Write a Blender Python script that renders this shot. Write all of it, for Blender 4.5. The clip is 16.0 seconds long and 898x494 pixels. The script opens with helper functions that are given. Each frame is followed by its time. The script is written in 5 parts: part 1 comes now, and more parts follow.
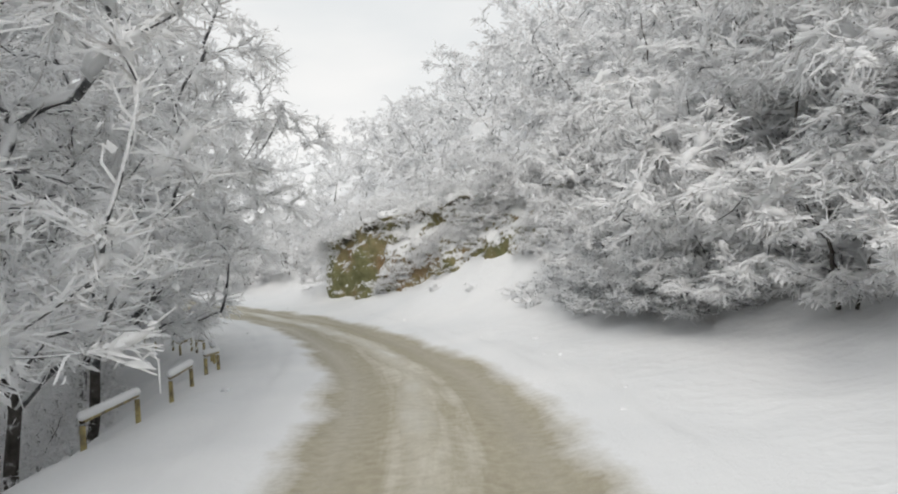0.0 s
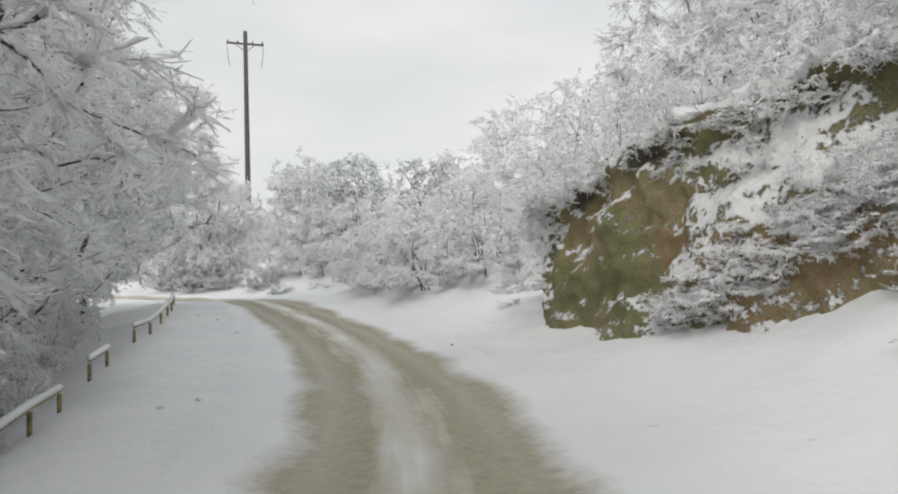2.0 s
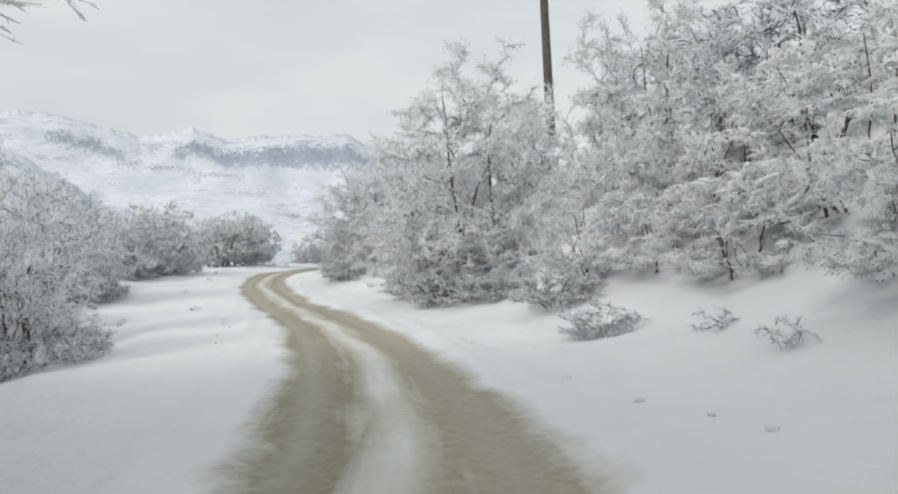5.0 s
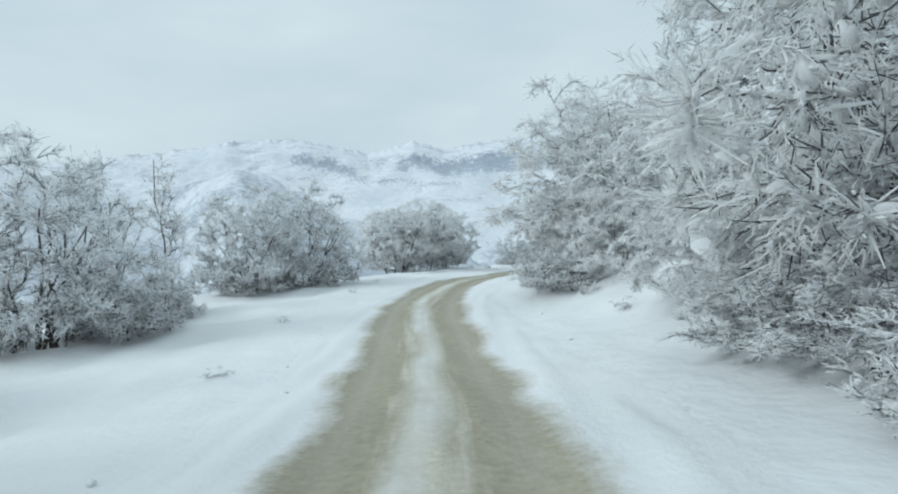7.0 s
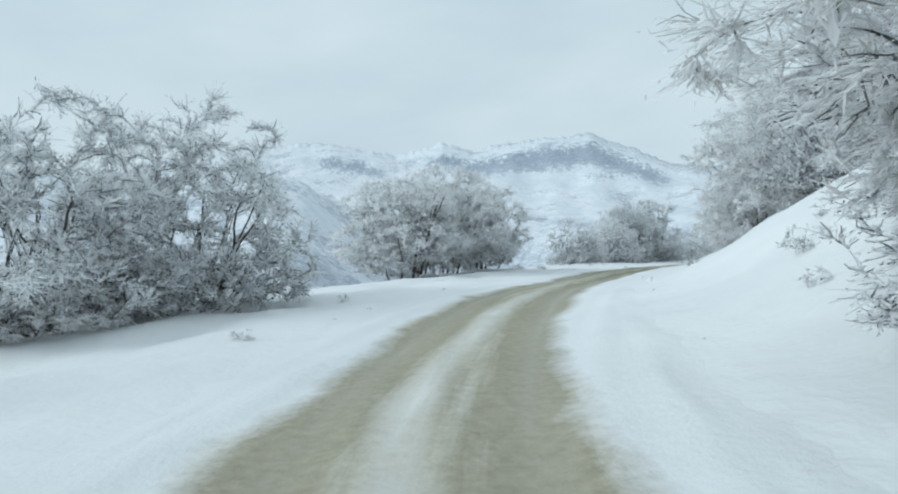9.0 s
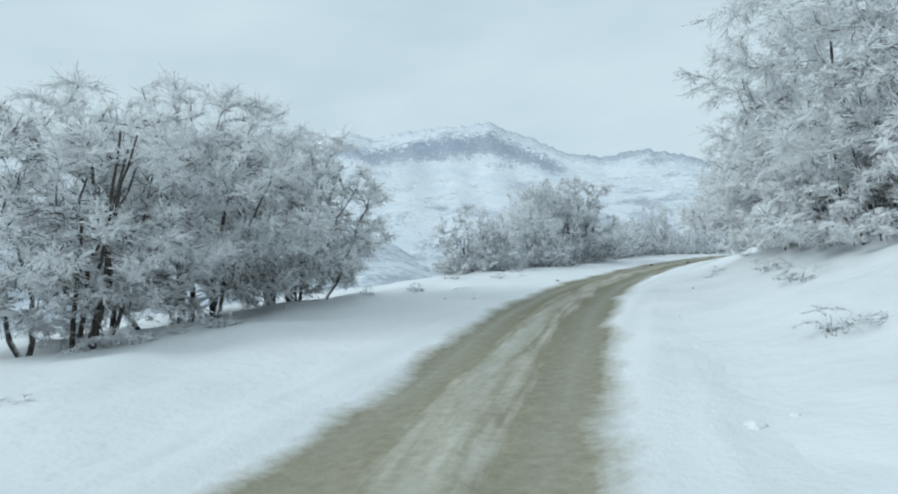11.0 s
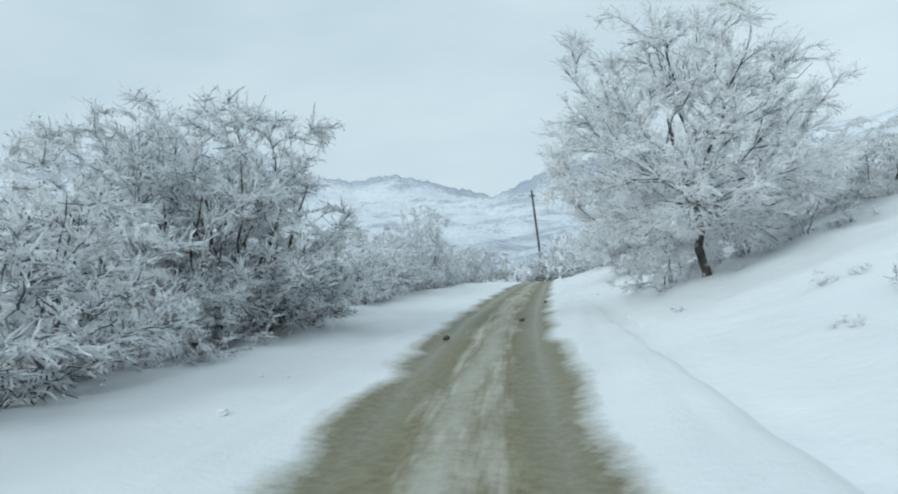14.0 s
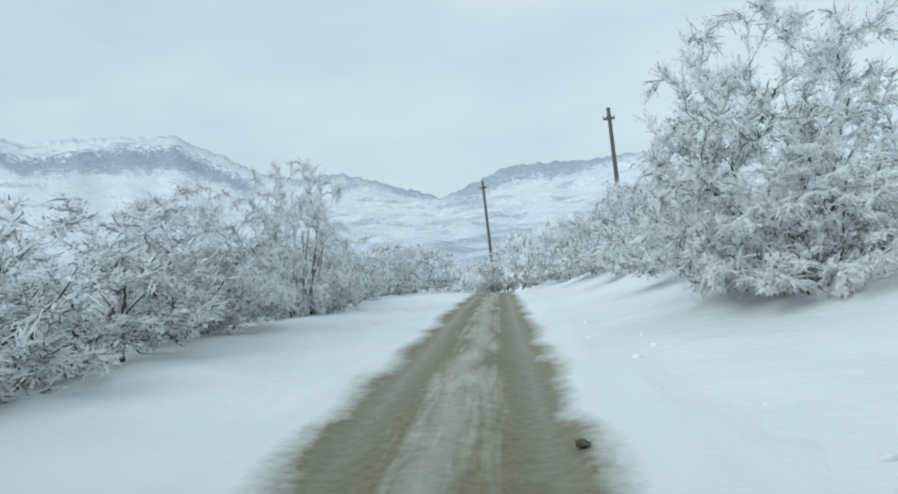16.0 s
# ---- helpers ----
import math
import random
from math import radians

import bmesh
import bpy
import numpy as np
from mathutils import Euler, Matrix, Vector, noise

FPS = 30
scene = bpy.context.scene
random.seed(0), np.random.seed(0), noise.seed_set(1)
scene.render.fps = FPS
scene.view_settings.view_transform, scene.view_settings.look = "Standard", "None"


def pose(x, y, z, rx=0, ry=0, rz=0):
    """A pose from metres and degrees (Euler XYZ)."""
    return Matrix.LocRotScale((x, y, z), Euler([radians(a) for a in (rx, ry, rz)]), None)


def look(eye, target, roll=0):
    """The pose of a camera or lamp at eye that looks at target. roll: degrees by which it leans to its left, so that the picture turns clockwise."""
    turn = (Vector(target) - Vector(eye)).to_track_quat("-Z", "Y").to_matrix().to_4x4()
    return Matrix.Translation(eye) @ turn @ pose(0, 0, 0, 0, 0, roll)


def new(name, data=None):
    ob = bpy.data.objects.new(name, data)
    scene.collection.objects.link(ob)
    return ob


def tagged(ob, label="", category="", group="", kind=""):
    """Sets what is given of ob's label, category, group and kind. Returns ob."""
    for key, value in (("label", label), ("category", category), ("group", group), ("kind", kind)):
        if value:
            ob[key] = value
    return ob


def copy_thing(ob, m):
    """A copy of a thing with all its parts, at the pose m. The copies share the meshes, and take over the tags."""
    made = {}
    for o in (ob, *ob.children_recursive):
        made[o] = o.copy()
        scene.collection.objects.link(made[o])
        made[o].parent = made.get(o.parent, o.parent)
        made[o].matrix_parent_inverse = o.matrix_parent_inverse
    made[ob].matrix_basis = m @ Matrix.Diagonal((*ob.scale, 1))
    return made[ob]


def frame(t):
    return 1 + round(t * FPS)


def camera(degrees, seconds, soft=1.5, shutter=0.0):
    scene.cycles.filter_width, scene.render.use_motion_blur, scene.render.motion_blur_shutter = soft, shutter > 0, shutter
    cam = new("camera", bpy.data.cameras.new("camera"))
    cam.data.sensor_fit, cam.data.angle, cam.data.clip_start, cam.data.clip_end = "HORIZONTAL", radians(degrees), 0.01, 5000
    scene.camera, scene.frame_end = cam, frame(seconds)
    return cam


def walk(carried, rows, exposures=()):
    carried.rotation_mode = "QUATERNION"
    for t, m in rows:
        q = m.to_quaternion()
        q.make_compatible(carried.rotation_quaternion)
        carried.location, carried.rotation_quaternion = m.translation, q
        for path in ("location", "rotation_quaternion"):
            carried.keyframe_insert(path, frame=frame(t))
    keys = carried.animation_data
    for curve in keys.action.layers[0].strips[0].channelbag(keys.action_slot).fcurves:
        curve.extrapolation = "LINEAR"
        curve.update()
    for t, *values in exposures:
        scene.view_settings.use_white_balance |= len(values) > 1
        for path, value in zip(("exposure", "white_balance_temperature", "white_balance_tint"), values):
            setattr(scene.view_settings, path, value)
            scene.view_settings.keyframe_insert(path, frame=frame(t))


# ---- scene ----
cam = camera(67.5, 16.0, soft=2.0)
# seconds, x, y, z, heading to the left of +y, pitch up, lean to the right
PATH = [
    (0, 0.000, -0.000, 1.400, -0.10, 1.30, 4.20),
    (0.5, -0.002, 4.024, 1.332, 4.77, 1.52, 3.37),
    (1, -0.307, 8.030, 1.265, 10.39, 2.15, 3.02),
    (1.5, -1.004, 11.927, 1.158, 16.14, 2.76, 2.29),
    (2, -2.017, 15.599, 1.147, 21.52, 3.19, 2.01),
    (2.5, -3.401, 19.217, 1.199, 26.32, 3.93, 1.94),
    (3, -4.913, 22.688, 1.216, 31.53, 4.48, 2.38),
    (3.2, -5.650, 24.037, 1.247, 33.58, 4.61, 2.57),
    (5.3, -16.910, 35.860, 2.151, 52.65, 2.08, 2.98),
    (5.5, -18.171, 36.800, 2.173, 54.65, 2.04, 3.24),
    (6, -21.409, 39.047, 2.193, 59.95, 2.89, 3.36),
    (6.5, -24.945, 40.964, 2.259, 64.78, 3.35, 3.71),
    (7, -28.440, 42.559, 2.346, 68.22, 3.57, 4.07),
    (7.5, -31.781, 44.048, 2.429, 70.05, 3.75, 4.48),
    (8, -35.446, 45.426, 2.547, 70.68, 3.87, 4.59),
    (8.5, -39.099, 46.761, 2.666, 70.95, 3.96, 4.56),
    (8.7, -40.560, 47.222, 2.717, 71.19, 4.02, 4.59),
    (10.8, -54.600, 54.690, 4.000, 63.05, 2.36, 5.29),
    (11, -55.798, 55.617, 4.049, 62.51, 2.30, 5.65),
    (11.5, -58.921, 57.882, 4.159, 58.49, 2.14, 6.59),
    (12, -62.050, 60.264, 4.301, 53.81, 1.99, 7.79),
    (12.5, -64.981, 62.766, 4.405, 49.36, 2.17, 8.42),
    (13, -67.825, 65.553, 4.551, 45.67, 2.12, 8.46),
    (13.5, -70.406, 68.365, 4.629, 43.02, 2.08, 8.19),
    (14, -72.895, 71.300, 4.701, 41.54, 1.99, 7.42),
    (14.5, -75.360, 74.546, 4.732, 39.89, 1.88, 7.17),
    (15, -77.614, 77.621, 4.766, 38.95, 1.83, 6.90),
    (15.5, -79.812, 80.725, 4.793, 38.13, 1.71, 6.66),
    (16, -81.981, 83.913, 4.777, 37.00, 1.56, 6.62),
]
EXPOSURES = [(0, 0.17, 6700, 11), (1.2, 0.13, 6700, 11), (2.2, 0.02, 6700, 11), (3.2, -0.03, 6700, 11), (5.0, -0.03, 6550, 9), (5.9, -0.08, 5830, -1), (8.5, -0.08, 5740, -1), (11, -0.09, 5650, -2), (16, -0.1, 5650, -2)]
walk(cam, [(t, pose(x, y, z, 90 + pitch, lean, yaw)) for t, x, y, z, yaw, pitch, lean in PATH], EXPOSURES)

scene.cycles.max_bounces, scene.cycles.diffuse_bounces, scene.cycles.transmission_bounces = 16, 10, 10

# ---- sky and light: bright overcast ----
SUN_EL, SUN_AZ = radians(33), radians(186)
world = bpy.data.worlds.new("overcast_sky")
scene.world = world
world.use_nodes = True
wn, wl = world.node_tree.nodes, world.node_tree.links
wn.clear()
w_out, w_bg, w_sky = wn.new("ShaderNodeOutputWorld"), wn.new("ShaderNodeBackground"), wn.new("ShaderNodeTexSky")
w_sky.sky_type, w_sky.sun_disc, w_sky.sun_elevation, w_sky.sun_rotation = "NISHITA", False, SUN_EL, SUN_AZ
w_map, w_noise, w_ramp, w_mix = wn.new("ShaderNodeTexCoord"), wn.new("ShaderNodeTexNoise"), wn.new("ShaderNodeValToRGB"), wn.new("ShaderNodeMix")
w_sc = wn.new("ShaderNodeMapping")
w_sc.inputs["Scale"].default_value = (1.0, 1.0, 3.2)
w_noise.inputs["Scale"].default_value, w_noise.inputs["Detail"].default_value = 1.6, 5
w_ramp.color_ramp.elements[0].position, w_ramp.color_ramp.elements[0].color = 0.3, (6.2, 6.75, 7.05, 1)
w_ramp.color_ramp.elements[1].position, w_ramp.color_ramp.elements[1].color = 0.72, (8.6, 8.7, 8.65, 1)
w_mix.data_type, w_mix.inputs["Factor"].default_value = "RGBA", 0.93
wl.new(w_map.outputs["Generated"], w_sc.inputs["Vector"])
wl.new(w_sc.outputs[0], w_noise.inputs["Vector"])
wl.new(w_noise.outputs["Fac"], w_ramp.inputs["Fac"])
wl.new(w_sky.outputs[0], w_mix.inputs["A"])
wl.new(w_ramp.outputs[0], w_mix.inputs["B"])
w_sep, w_lift, w_dome = wn.new("ShaderNodeSeparateXYZ"), wn.new("ShaderNodeMapRange"), wn.new("ShaderNodeVectorMath")
w_lift.inputs["From Min"].default_value, w_lift.inputs["From Max"].default_value = 0.3, 1.0
w_lift.inputs["To Min"].default_value, w_lift.inputs["To Max"].default_value = 1.0, 1.12
w_dome.operation = "SCALE"
wl.new(w_map.outputs["Generated"], w_sep.inputs[0])
wl.new(w_sep.outputs["Z"], w_lift.inputs["Value"])
wl.new(w_mix.outputs["Result"], w_dome.inputs[0])
wl.new(w_lift.outputs[0], w_dome.inputs["Scale"])
wl.new(w_dome.outputs[0], w_bg.inputs["Color"])
wl.new(w_bg.outputs[0], w_out.inputs["Surface"])
w_bg.inputs["Strength"].default_value = 0.1
sun = new("sun", bpy.data.lights.new("sun", "SUN"))
sun.data.energy, sun.data.angle, sun.data.color = 1.4, radians(25), (1, 0.97, 0.93)
sun.matrix_world = look((0, 0, 100), (-100 * math.sin(SUN_AZ) / math.tan(SUN_EL), -100 * math.cos(SUN_AZ) / math.tan(SUN_EL), 0))


# ---- materials ----
def material(name, rough=0.8, spec=0.3):
    m = bpy.data.materials.new(name)
    m.use_nodes = True
    b = m.node_tree.nodes["Principled BSDF"]
    b.inputs["Roughness"].default_value, b.inputs["Specular IOR Level"].default_value = rough, spec
    return m, m.node_tree.nodes, m.node_tree.links, b


def noise_node(n, l, scale, detail=4, coords=None, rough=0.55):
    t = n.new("ShaderNodeTexNoise")
    t.inputs["Scale"].default_value, t.inputs["Detail"].default_value, t.inputs["Roughness"].default_value = scale, detail, rough
    if coords:
        l.new(coords, t.inputs["Vector"])
    return t.outputs["Fac"]


def ramp(n, l, fac, stops):
    r = n.new("ShaderNodeValToRGB")
    while len(r.color_ramp.elements) < len(stops):
        r.color_ramp.elements.new(0.5)
    for e, (p, c) in zip(r.color_ramp.elements, stops):
        e.position, e.color = p, ((*c, 1) if len(c) == 3 else c)
    l.new(fac, r.inputs["Fac"])
    return r.outputs["Color"]


def mix(n, l, fac, a, b):
    x = n.new("ShaderNodeMix")
    x.data_type = "RGBA"
    for key, v in (("Factor", fac), ("A", a), ("B", b)):
        if isinstance(v, (int, float)):
            x.inputs[key].default_value = v
        elif isinstance(v, tuple):
            x.inputs[key].default_value = (*v, 1)
        else:
            l.new(v, x.inputs[key])
    return x.outputs["Result"]


def calc(n, l, op, a, b=None, c=None, clamp=False):
    x = n.new("ShaderNodeMath")
    x.operation, x.use_clamp = op, clamp
    for k, v in enumerate((a, b, c)):
        if v is None:
            continue
        if isinstance(v, (int, float)):
            x.inputs[k].default_value = v
        else:
            l.new(v, x.inputs[k])
    return x.outputs[0]


def bump(n, l, b, height, strength, distance):
    x = n.new("ShaderNodeBump")
    x.inputs["Strength"].default_value, x.inputs["Distance"].default_value = strength, distance
    l.new(height, x.inputs["Height"])
    l.new(x.outputs[0], b.inputs["Normal"])


def world_pos(n):
    return n.new("ShaderNodeNewGeometry").outputs["Position"]


def upward(n, l):
    g, s = n.new("ShaderNodeNewGeometry"), n.new("ShaderNodeSeparateXYZ")
    l.new(g.outputs["Normal"], s.inputs[0])
    return s.outputs["Z"]


def snow_material():
    m, n, l, b = material("snow", 0.75, 0.25)
    p = world_pos(n)
    big, small = noise_node(n, l, 0.35, 3, p), noise_node(n, l, 5.0, 6, p)
    l.new(ramp(n, l, big, [(0.3, (0.73, 0.745, 0.76)), (0.7, (0.81, 0.815, 0.82))]), b.inputs["Base Color"])
    mid = noise_node(n, l, 1.3, 4, p)
    bump(n, l, b, calc(n, l, "ADD", calc(n, l, "ADD", calc(n, l, "MULTIPLY", big, 2.0), calc(n, l, "MULTIPLY", mid, 0.9)), calc(n, l, "MULTIPLY", small, 0.25)), 0.55, 0.12)
    return m


def far_material():
    """Snow slopes with bands of cliff below the crest, bare rock along it, and scrub and winter woods lower down, with
    distance haze in their colours.
    """
    m, n, l, b = material("far_slopes", 0.9, 0.1)
    p = world_pos(n)
    mid, fine, tiny = noise_node(n, l, 0.012, 5, p), noise_node(n, l, 0.05, 5, p, 0.62), noise_node(n, l, 0.16, 4, p, 0.65)
    off, s = n.new("ShaderNodeVectorMath"), n.new("ShaderNodeSeparateXYZ")
    off.operation, off.inputs[1].default_value = "SUBTRACT", (MID[0], MID[1], 0)
    l.new(p, off.inputs[0])
    l.new(off.outputs[0], s.inputs[0])
    x, y, z = s.outputs[0], s.outputs[1], s.outputs[2]
    far = calc(n, l, "SQRT", calc(n, l, "ADD", calc(n, l, "MULTIPLY", x, x), calc(n, l, "MULTIPLY", y, y)))
    rise = calc(n, l, "MULTIPLY", calc(n, l, "ARCTAN2", z, far), 57.2958)

    def share(name):
        v = n.new("ShaderNodeAttribute")
        v.attribute_name = name
        return v.outputs["Fac"]

    def soft(v, width):
        return calc(n, l, "ADD", calc(n, l, "MULTIPLY", v, 1 / width), 0.5, clamp=True)

    below = calc(n, l, "SUBTRACT", share("crest"), rise)
    # cliffs: a ragged band under the crest
    torn = calc(n, l, "ADD", calc(n, l, "MULTIPLY", calc(n, l, "SUBTRACT", fine, 0.5), 2.2), calc(n, l, "MULTIPLY", calc(n, l, "SUBTRACT", tiny, 0.5), 3.0))
    gap = calc(n, l, "ABSOLUTE", calc(n, l, "SUBTRACT", below, calc(n, l, "ADD", 1.75, torn)))
    band = calc(n, l, "MULTIPLY", soft(calc(n, l, "SUBTRACT", share("cliff"), gap), 0.35), soft(calc(n, l, "SUBTRACT", share("cliff"), 0.12), 0.2))
    # rock laid bare along the crest
    lip = soft(calc(n, l, "SUBTRACT", calc(n, l, "MULTIPLY", share("lip"), calc(n, l, "ADD", 0.1, calc(n, l, "MULTIPLY", fine, 1.1))), calc(n, l, "ADD", below, calc(n, l, "MULTIPLY", calc(n, l, "SUBTRACT", tiny, 0.36), 4.0))), 0.3)
    rock = calc(n, l, "MAXIMUM", band, lip)
    # the pale blue-grey haze of distance is mixed into the colours from here on
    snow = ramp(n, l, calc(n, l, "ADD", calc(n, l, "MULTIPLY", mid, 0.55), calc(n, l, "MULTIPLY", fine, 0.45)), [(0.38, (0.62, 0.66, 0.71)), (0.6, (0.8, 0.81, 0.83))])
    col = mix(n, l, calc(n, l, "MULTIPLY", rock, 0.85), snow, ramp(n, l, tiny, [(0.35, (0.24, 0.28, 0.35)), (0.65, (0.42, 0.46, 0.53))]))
    # scrub in drifts, thicker lower down, and the wooded spur
    low = calc(n, l, "SUBTRACT", 1.0, calc(n, l, "MULTIPLY", rise, 0.15), clamp=True)
    cover = calc(n, l, "ADD", calc(n, l, "MULTIPLY", low, 0.34), calc(n, l, "MULTIPLY", share("wooded"), 0.12))
    scrub = soft(calc(n, l, "SUBTRACT", calc(n, l, "ADD", cover, calc(n, l, "ADD", calc(n, l, "MULTIPLY", mid, 1.9), calc(n, l, "MULTIPLY", calc(n, l, "SUBTRACT", tiny, 0.5), 1.2))), 1.17), 0.34)
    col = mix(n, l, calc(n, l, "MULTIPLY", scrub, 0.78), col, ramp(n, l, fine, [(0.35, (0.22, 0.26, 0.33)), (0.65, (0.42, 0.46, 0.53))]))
    l.new(col, b.inputs["Base Color"])
    return m


def road_material():
    """Packed snow and brown wet grit, by the distance from the road's middle."""
    m, n, l, b = material("slush_road", 0.6, 0.4)
    p = world_pos(n)
    a = n.new("ShaderNodeAttribute")
    a.attribute_name = "across"
    b2 = n.new("ShaderNodeAttribute")
    b2.attribute_name = "along"
    c = n.new("ShaderNodeCombineXYZ")
    l.new(a.outputs["Fac"], c.inputs[0])
    l.new(calc(n, l, "MULTIPLY", b2.outputs["Fac"], 0.07), c.inputs[1])
    streak, broad = noise_node(n, l, 6.5, 5, c.outputs[0]), noise_node(n, l, 0.55, 4, p)
    grit = noise_node(n, l, 9.0, 6, p, 0.7)
    d = calc(n, l, "ABSOLUTE", a.outputs["Fac"])
    wob = calc(n, l, "ADD", d, calc(n, l, "ADD", calc(n, l, "MULTIPLY", calc(n, l, "SUBTRACT", broad, 0.5), 0.9), calc(n, l, "MULTIPLY", calc(n, l, "SUBTRACT", grit, 0.5), 0.22)))
    bare = calc(n, l, "MULTIPLY", calc(n, l, "SUBTRACT", 1.32, wob), 3.0, clamp=True)
    wheel = calc(n, l, "SUBTRACT", 1.0, calc(n, l, "MULTIPLY", calc(n, l, "ABSOLUTE", calc(n, l, "SUBTRACT", d, 0.78)), 2.1), clamp=True)
    dirt = calc(n, l, "ADD", calc(n, l, "MULTIPLY", wheel, 0.6), calc(n, l, "ADD", calc(n, l, "MULTIPLY", streak, 1.0), calc(n, l, "MULTIPLY", broad, 0.75)), clamp=True)
    brown = ramp(n, l, grit, [(0.3, (0.33, 0.295, 0.215)), (0.7, (0.46, 0.425, 0.33))])
    slush = ramp(n, l, grit, [(0.3, (0.5, 0.47, 0.39)), (0.7, (0.66, 0.64, 0.57))])
    wt = n.new("ShaderNodeAttribute")
    wt.attribute_name = "thawed"
    brown = mix(n, l, wt.outputs["Fac"], brown, ramp(n, l, grit, [(0.3, (0.12, 0.11, 0.06)), (0.7, (0.24, 0.222, 0.138))]))
    slush = mix(n, l, wt.outputs["Fac"], slush, ramp(n, l, grit, [(0.3, (0.38, 0.355, 0.29)), (0.7, (0.54, 0.52, 0.45))]))
    col = mix(n, l, ramp(n, l, dirt, [(0.62, (0, 0, 0)), (1.0, (1, 1, 1))]), slush, brown)
    pk = n.new("ShaderNodeAttribute")
    pk.attribute_name = "packed"
    white = calc(n, l, "MULTIPLY", calc(n, l, "SUBTRACT", calc(n, l, "ADD", pk.outputs["Fac"], calc(n, l, "ADD", calc(n, l, "MULTIPLY", streak, 0.6), calc(n, l, "MULTIPLY", broad, 0.7))), 1.0), 2.4, clamp=True)
    col = mix(n, l, white, col, (0.72, 0.72, 0.69))
    l.new(mix(n, l, bare, ramp(n, l, noise_node(n, l, 0.35, 3, p), [(0.3, (0.73, 0.745, 0.76)), (0.7, (0.81, 0.815, 0.82))]), col), b.inputs["Base Color"])
    l.new(ramp(n, l, wheel, [(0.2, (0.75, 0.75, 0.75)), (1.0, (0.38, 0.38, 0.38))]), b.inputs["Roughness"])
    bump(n, l, b, calc(n, l, "ADD", grit, calc(n, l, "MULTIPLY", broad, 2.0)), 0.35, 0.05)
    return m


def bark_material(name="snowy_bark", dark=(0.05, 0.045, 0.04), light=(0.13, 0.12, 0.11), amount=1.0):
    m, n, l, b = material(name, 0.9, 0.15)
    p, up = world_pos(n), upward(n, l)
    fine = noise_node(n, l, 7.0, 5, p)
    k = calc(n, l, "ADD", up, calc(n, l, "MULTIPLY", calc(n, l, "SUBTRACT", fine, 0.5), 1.6))
    k = calc(n, l, "MULTIPLY", calc(n, l, "SUBTRACT", k, 1.15 - amount), 4.0, clamp=True)
    l.new(mix(n, l, k, ramp(n, l, fine, [(0.3, dark), (0.7, light)]), (0.76, 0.77, 0.78)), b.inputs["Base Color"])
    bump(n, l, b, fine, 0.6, 0.03)
    return m


def frost_material(name, under, rime, thin_share=0.42):
    """Rime and snow lying on twigs: white on top, bare wood here and there beneath. The darker undersides also put
    light from above into the colour.
    """
    m, n, l, b = material(name, 0.85, 0.15)
    g, o = n.new("ShaderNodeNewGeometry"), n.new("ShaderNodeObjectInfo")
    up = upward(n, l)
    # faces turned down take the darker colour: bare wood and painted underside shade
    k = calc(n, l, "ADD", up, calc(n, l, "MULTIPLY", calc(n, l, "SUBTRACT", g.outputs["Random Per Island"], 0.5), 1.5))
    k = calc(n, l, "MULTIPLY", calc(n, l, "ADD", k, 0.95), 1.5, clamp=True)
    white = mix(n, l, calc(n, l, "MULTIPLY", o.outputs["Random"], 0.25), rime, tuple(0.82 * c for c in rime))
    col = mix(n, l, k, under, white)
    l.new(col, b.inputs["Base Color"])
    thin, both = n.new("ShaderNodeBsdfTranslucent"), n.new("ShaderNodeMixShader")
    l.new(col, thin.inputs["Color"])
    both.inputs["Fac"].default_value = thin_share
    l.new(b.outputs[0], both.inputs[1])
    l.new(thin.outputs[0], both.inputs[2])
    l.new(both.outputs[0], n["Material Output"].inputs["Surface"])
    return m


MID = (-50.0, 55.0)
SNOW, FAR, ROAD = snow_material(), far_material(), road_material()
BARK = bark_material()
LIMB = bark_material("rimed_limbs", (0.05, 0.05, 0.052), (0.18, 0.183, 0.19), 1.45)
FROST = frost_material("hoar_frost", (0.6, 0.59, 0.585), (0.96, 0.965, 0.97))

# cool dark underside: the bluish shade of the bushes is in this colour
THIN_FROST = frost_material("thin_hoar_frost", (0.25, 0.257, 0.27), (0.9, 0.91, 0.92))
PAD = frost_material("snow_on_twigs", (0.9, 0.905, 0.91), (0.96, 0.965, 0.97), 0.5)


# ---- mesh helpers ----
def raw_mesh(name, verts, faces, mat, smooth=True):
    """A mesh from arrays of corners and of triangles or quads."""
    me = bpy.data.meshes.new(name)
    verts, faces = np.asarray(verts, np.float32), np.asarray(faces, np.int32)
    k = faces.shape[1]
    me.vertices.add(len(verts))
    me.vertices.foreach_set("co", verts.ravel())
    me.loops.add(faces.size)
    me.loops.foreach_set("vertex_index", faces.ravel())
    me.polygons.add(len(faces))
    me.polygons.foreach_set("loop_start", np.arange(0, faces.size, k, dtype=np.int32))
    me.update(calc_edges=True)
    me.polygons.foreach_set("use_smooth", np.full(len(faces), smooth))
    me.materials.append(mat)
    return me


def grid_faces(rows, cols):
    i = np.arange(rows * cols).reshape(rows, cols)
    return np.stack([i[:-1, :-1], i[:-1, 1:], i[1:, 1:], i[1:, :-1]], -1).reshape(-1, 4)


def child(name, me, parent, label=""):
    ob = new(name, me)
    ob.parent = parent
    return tagged(ob, label)


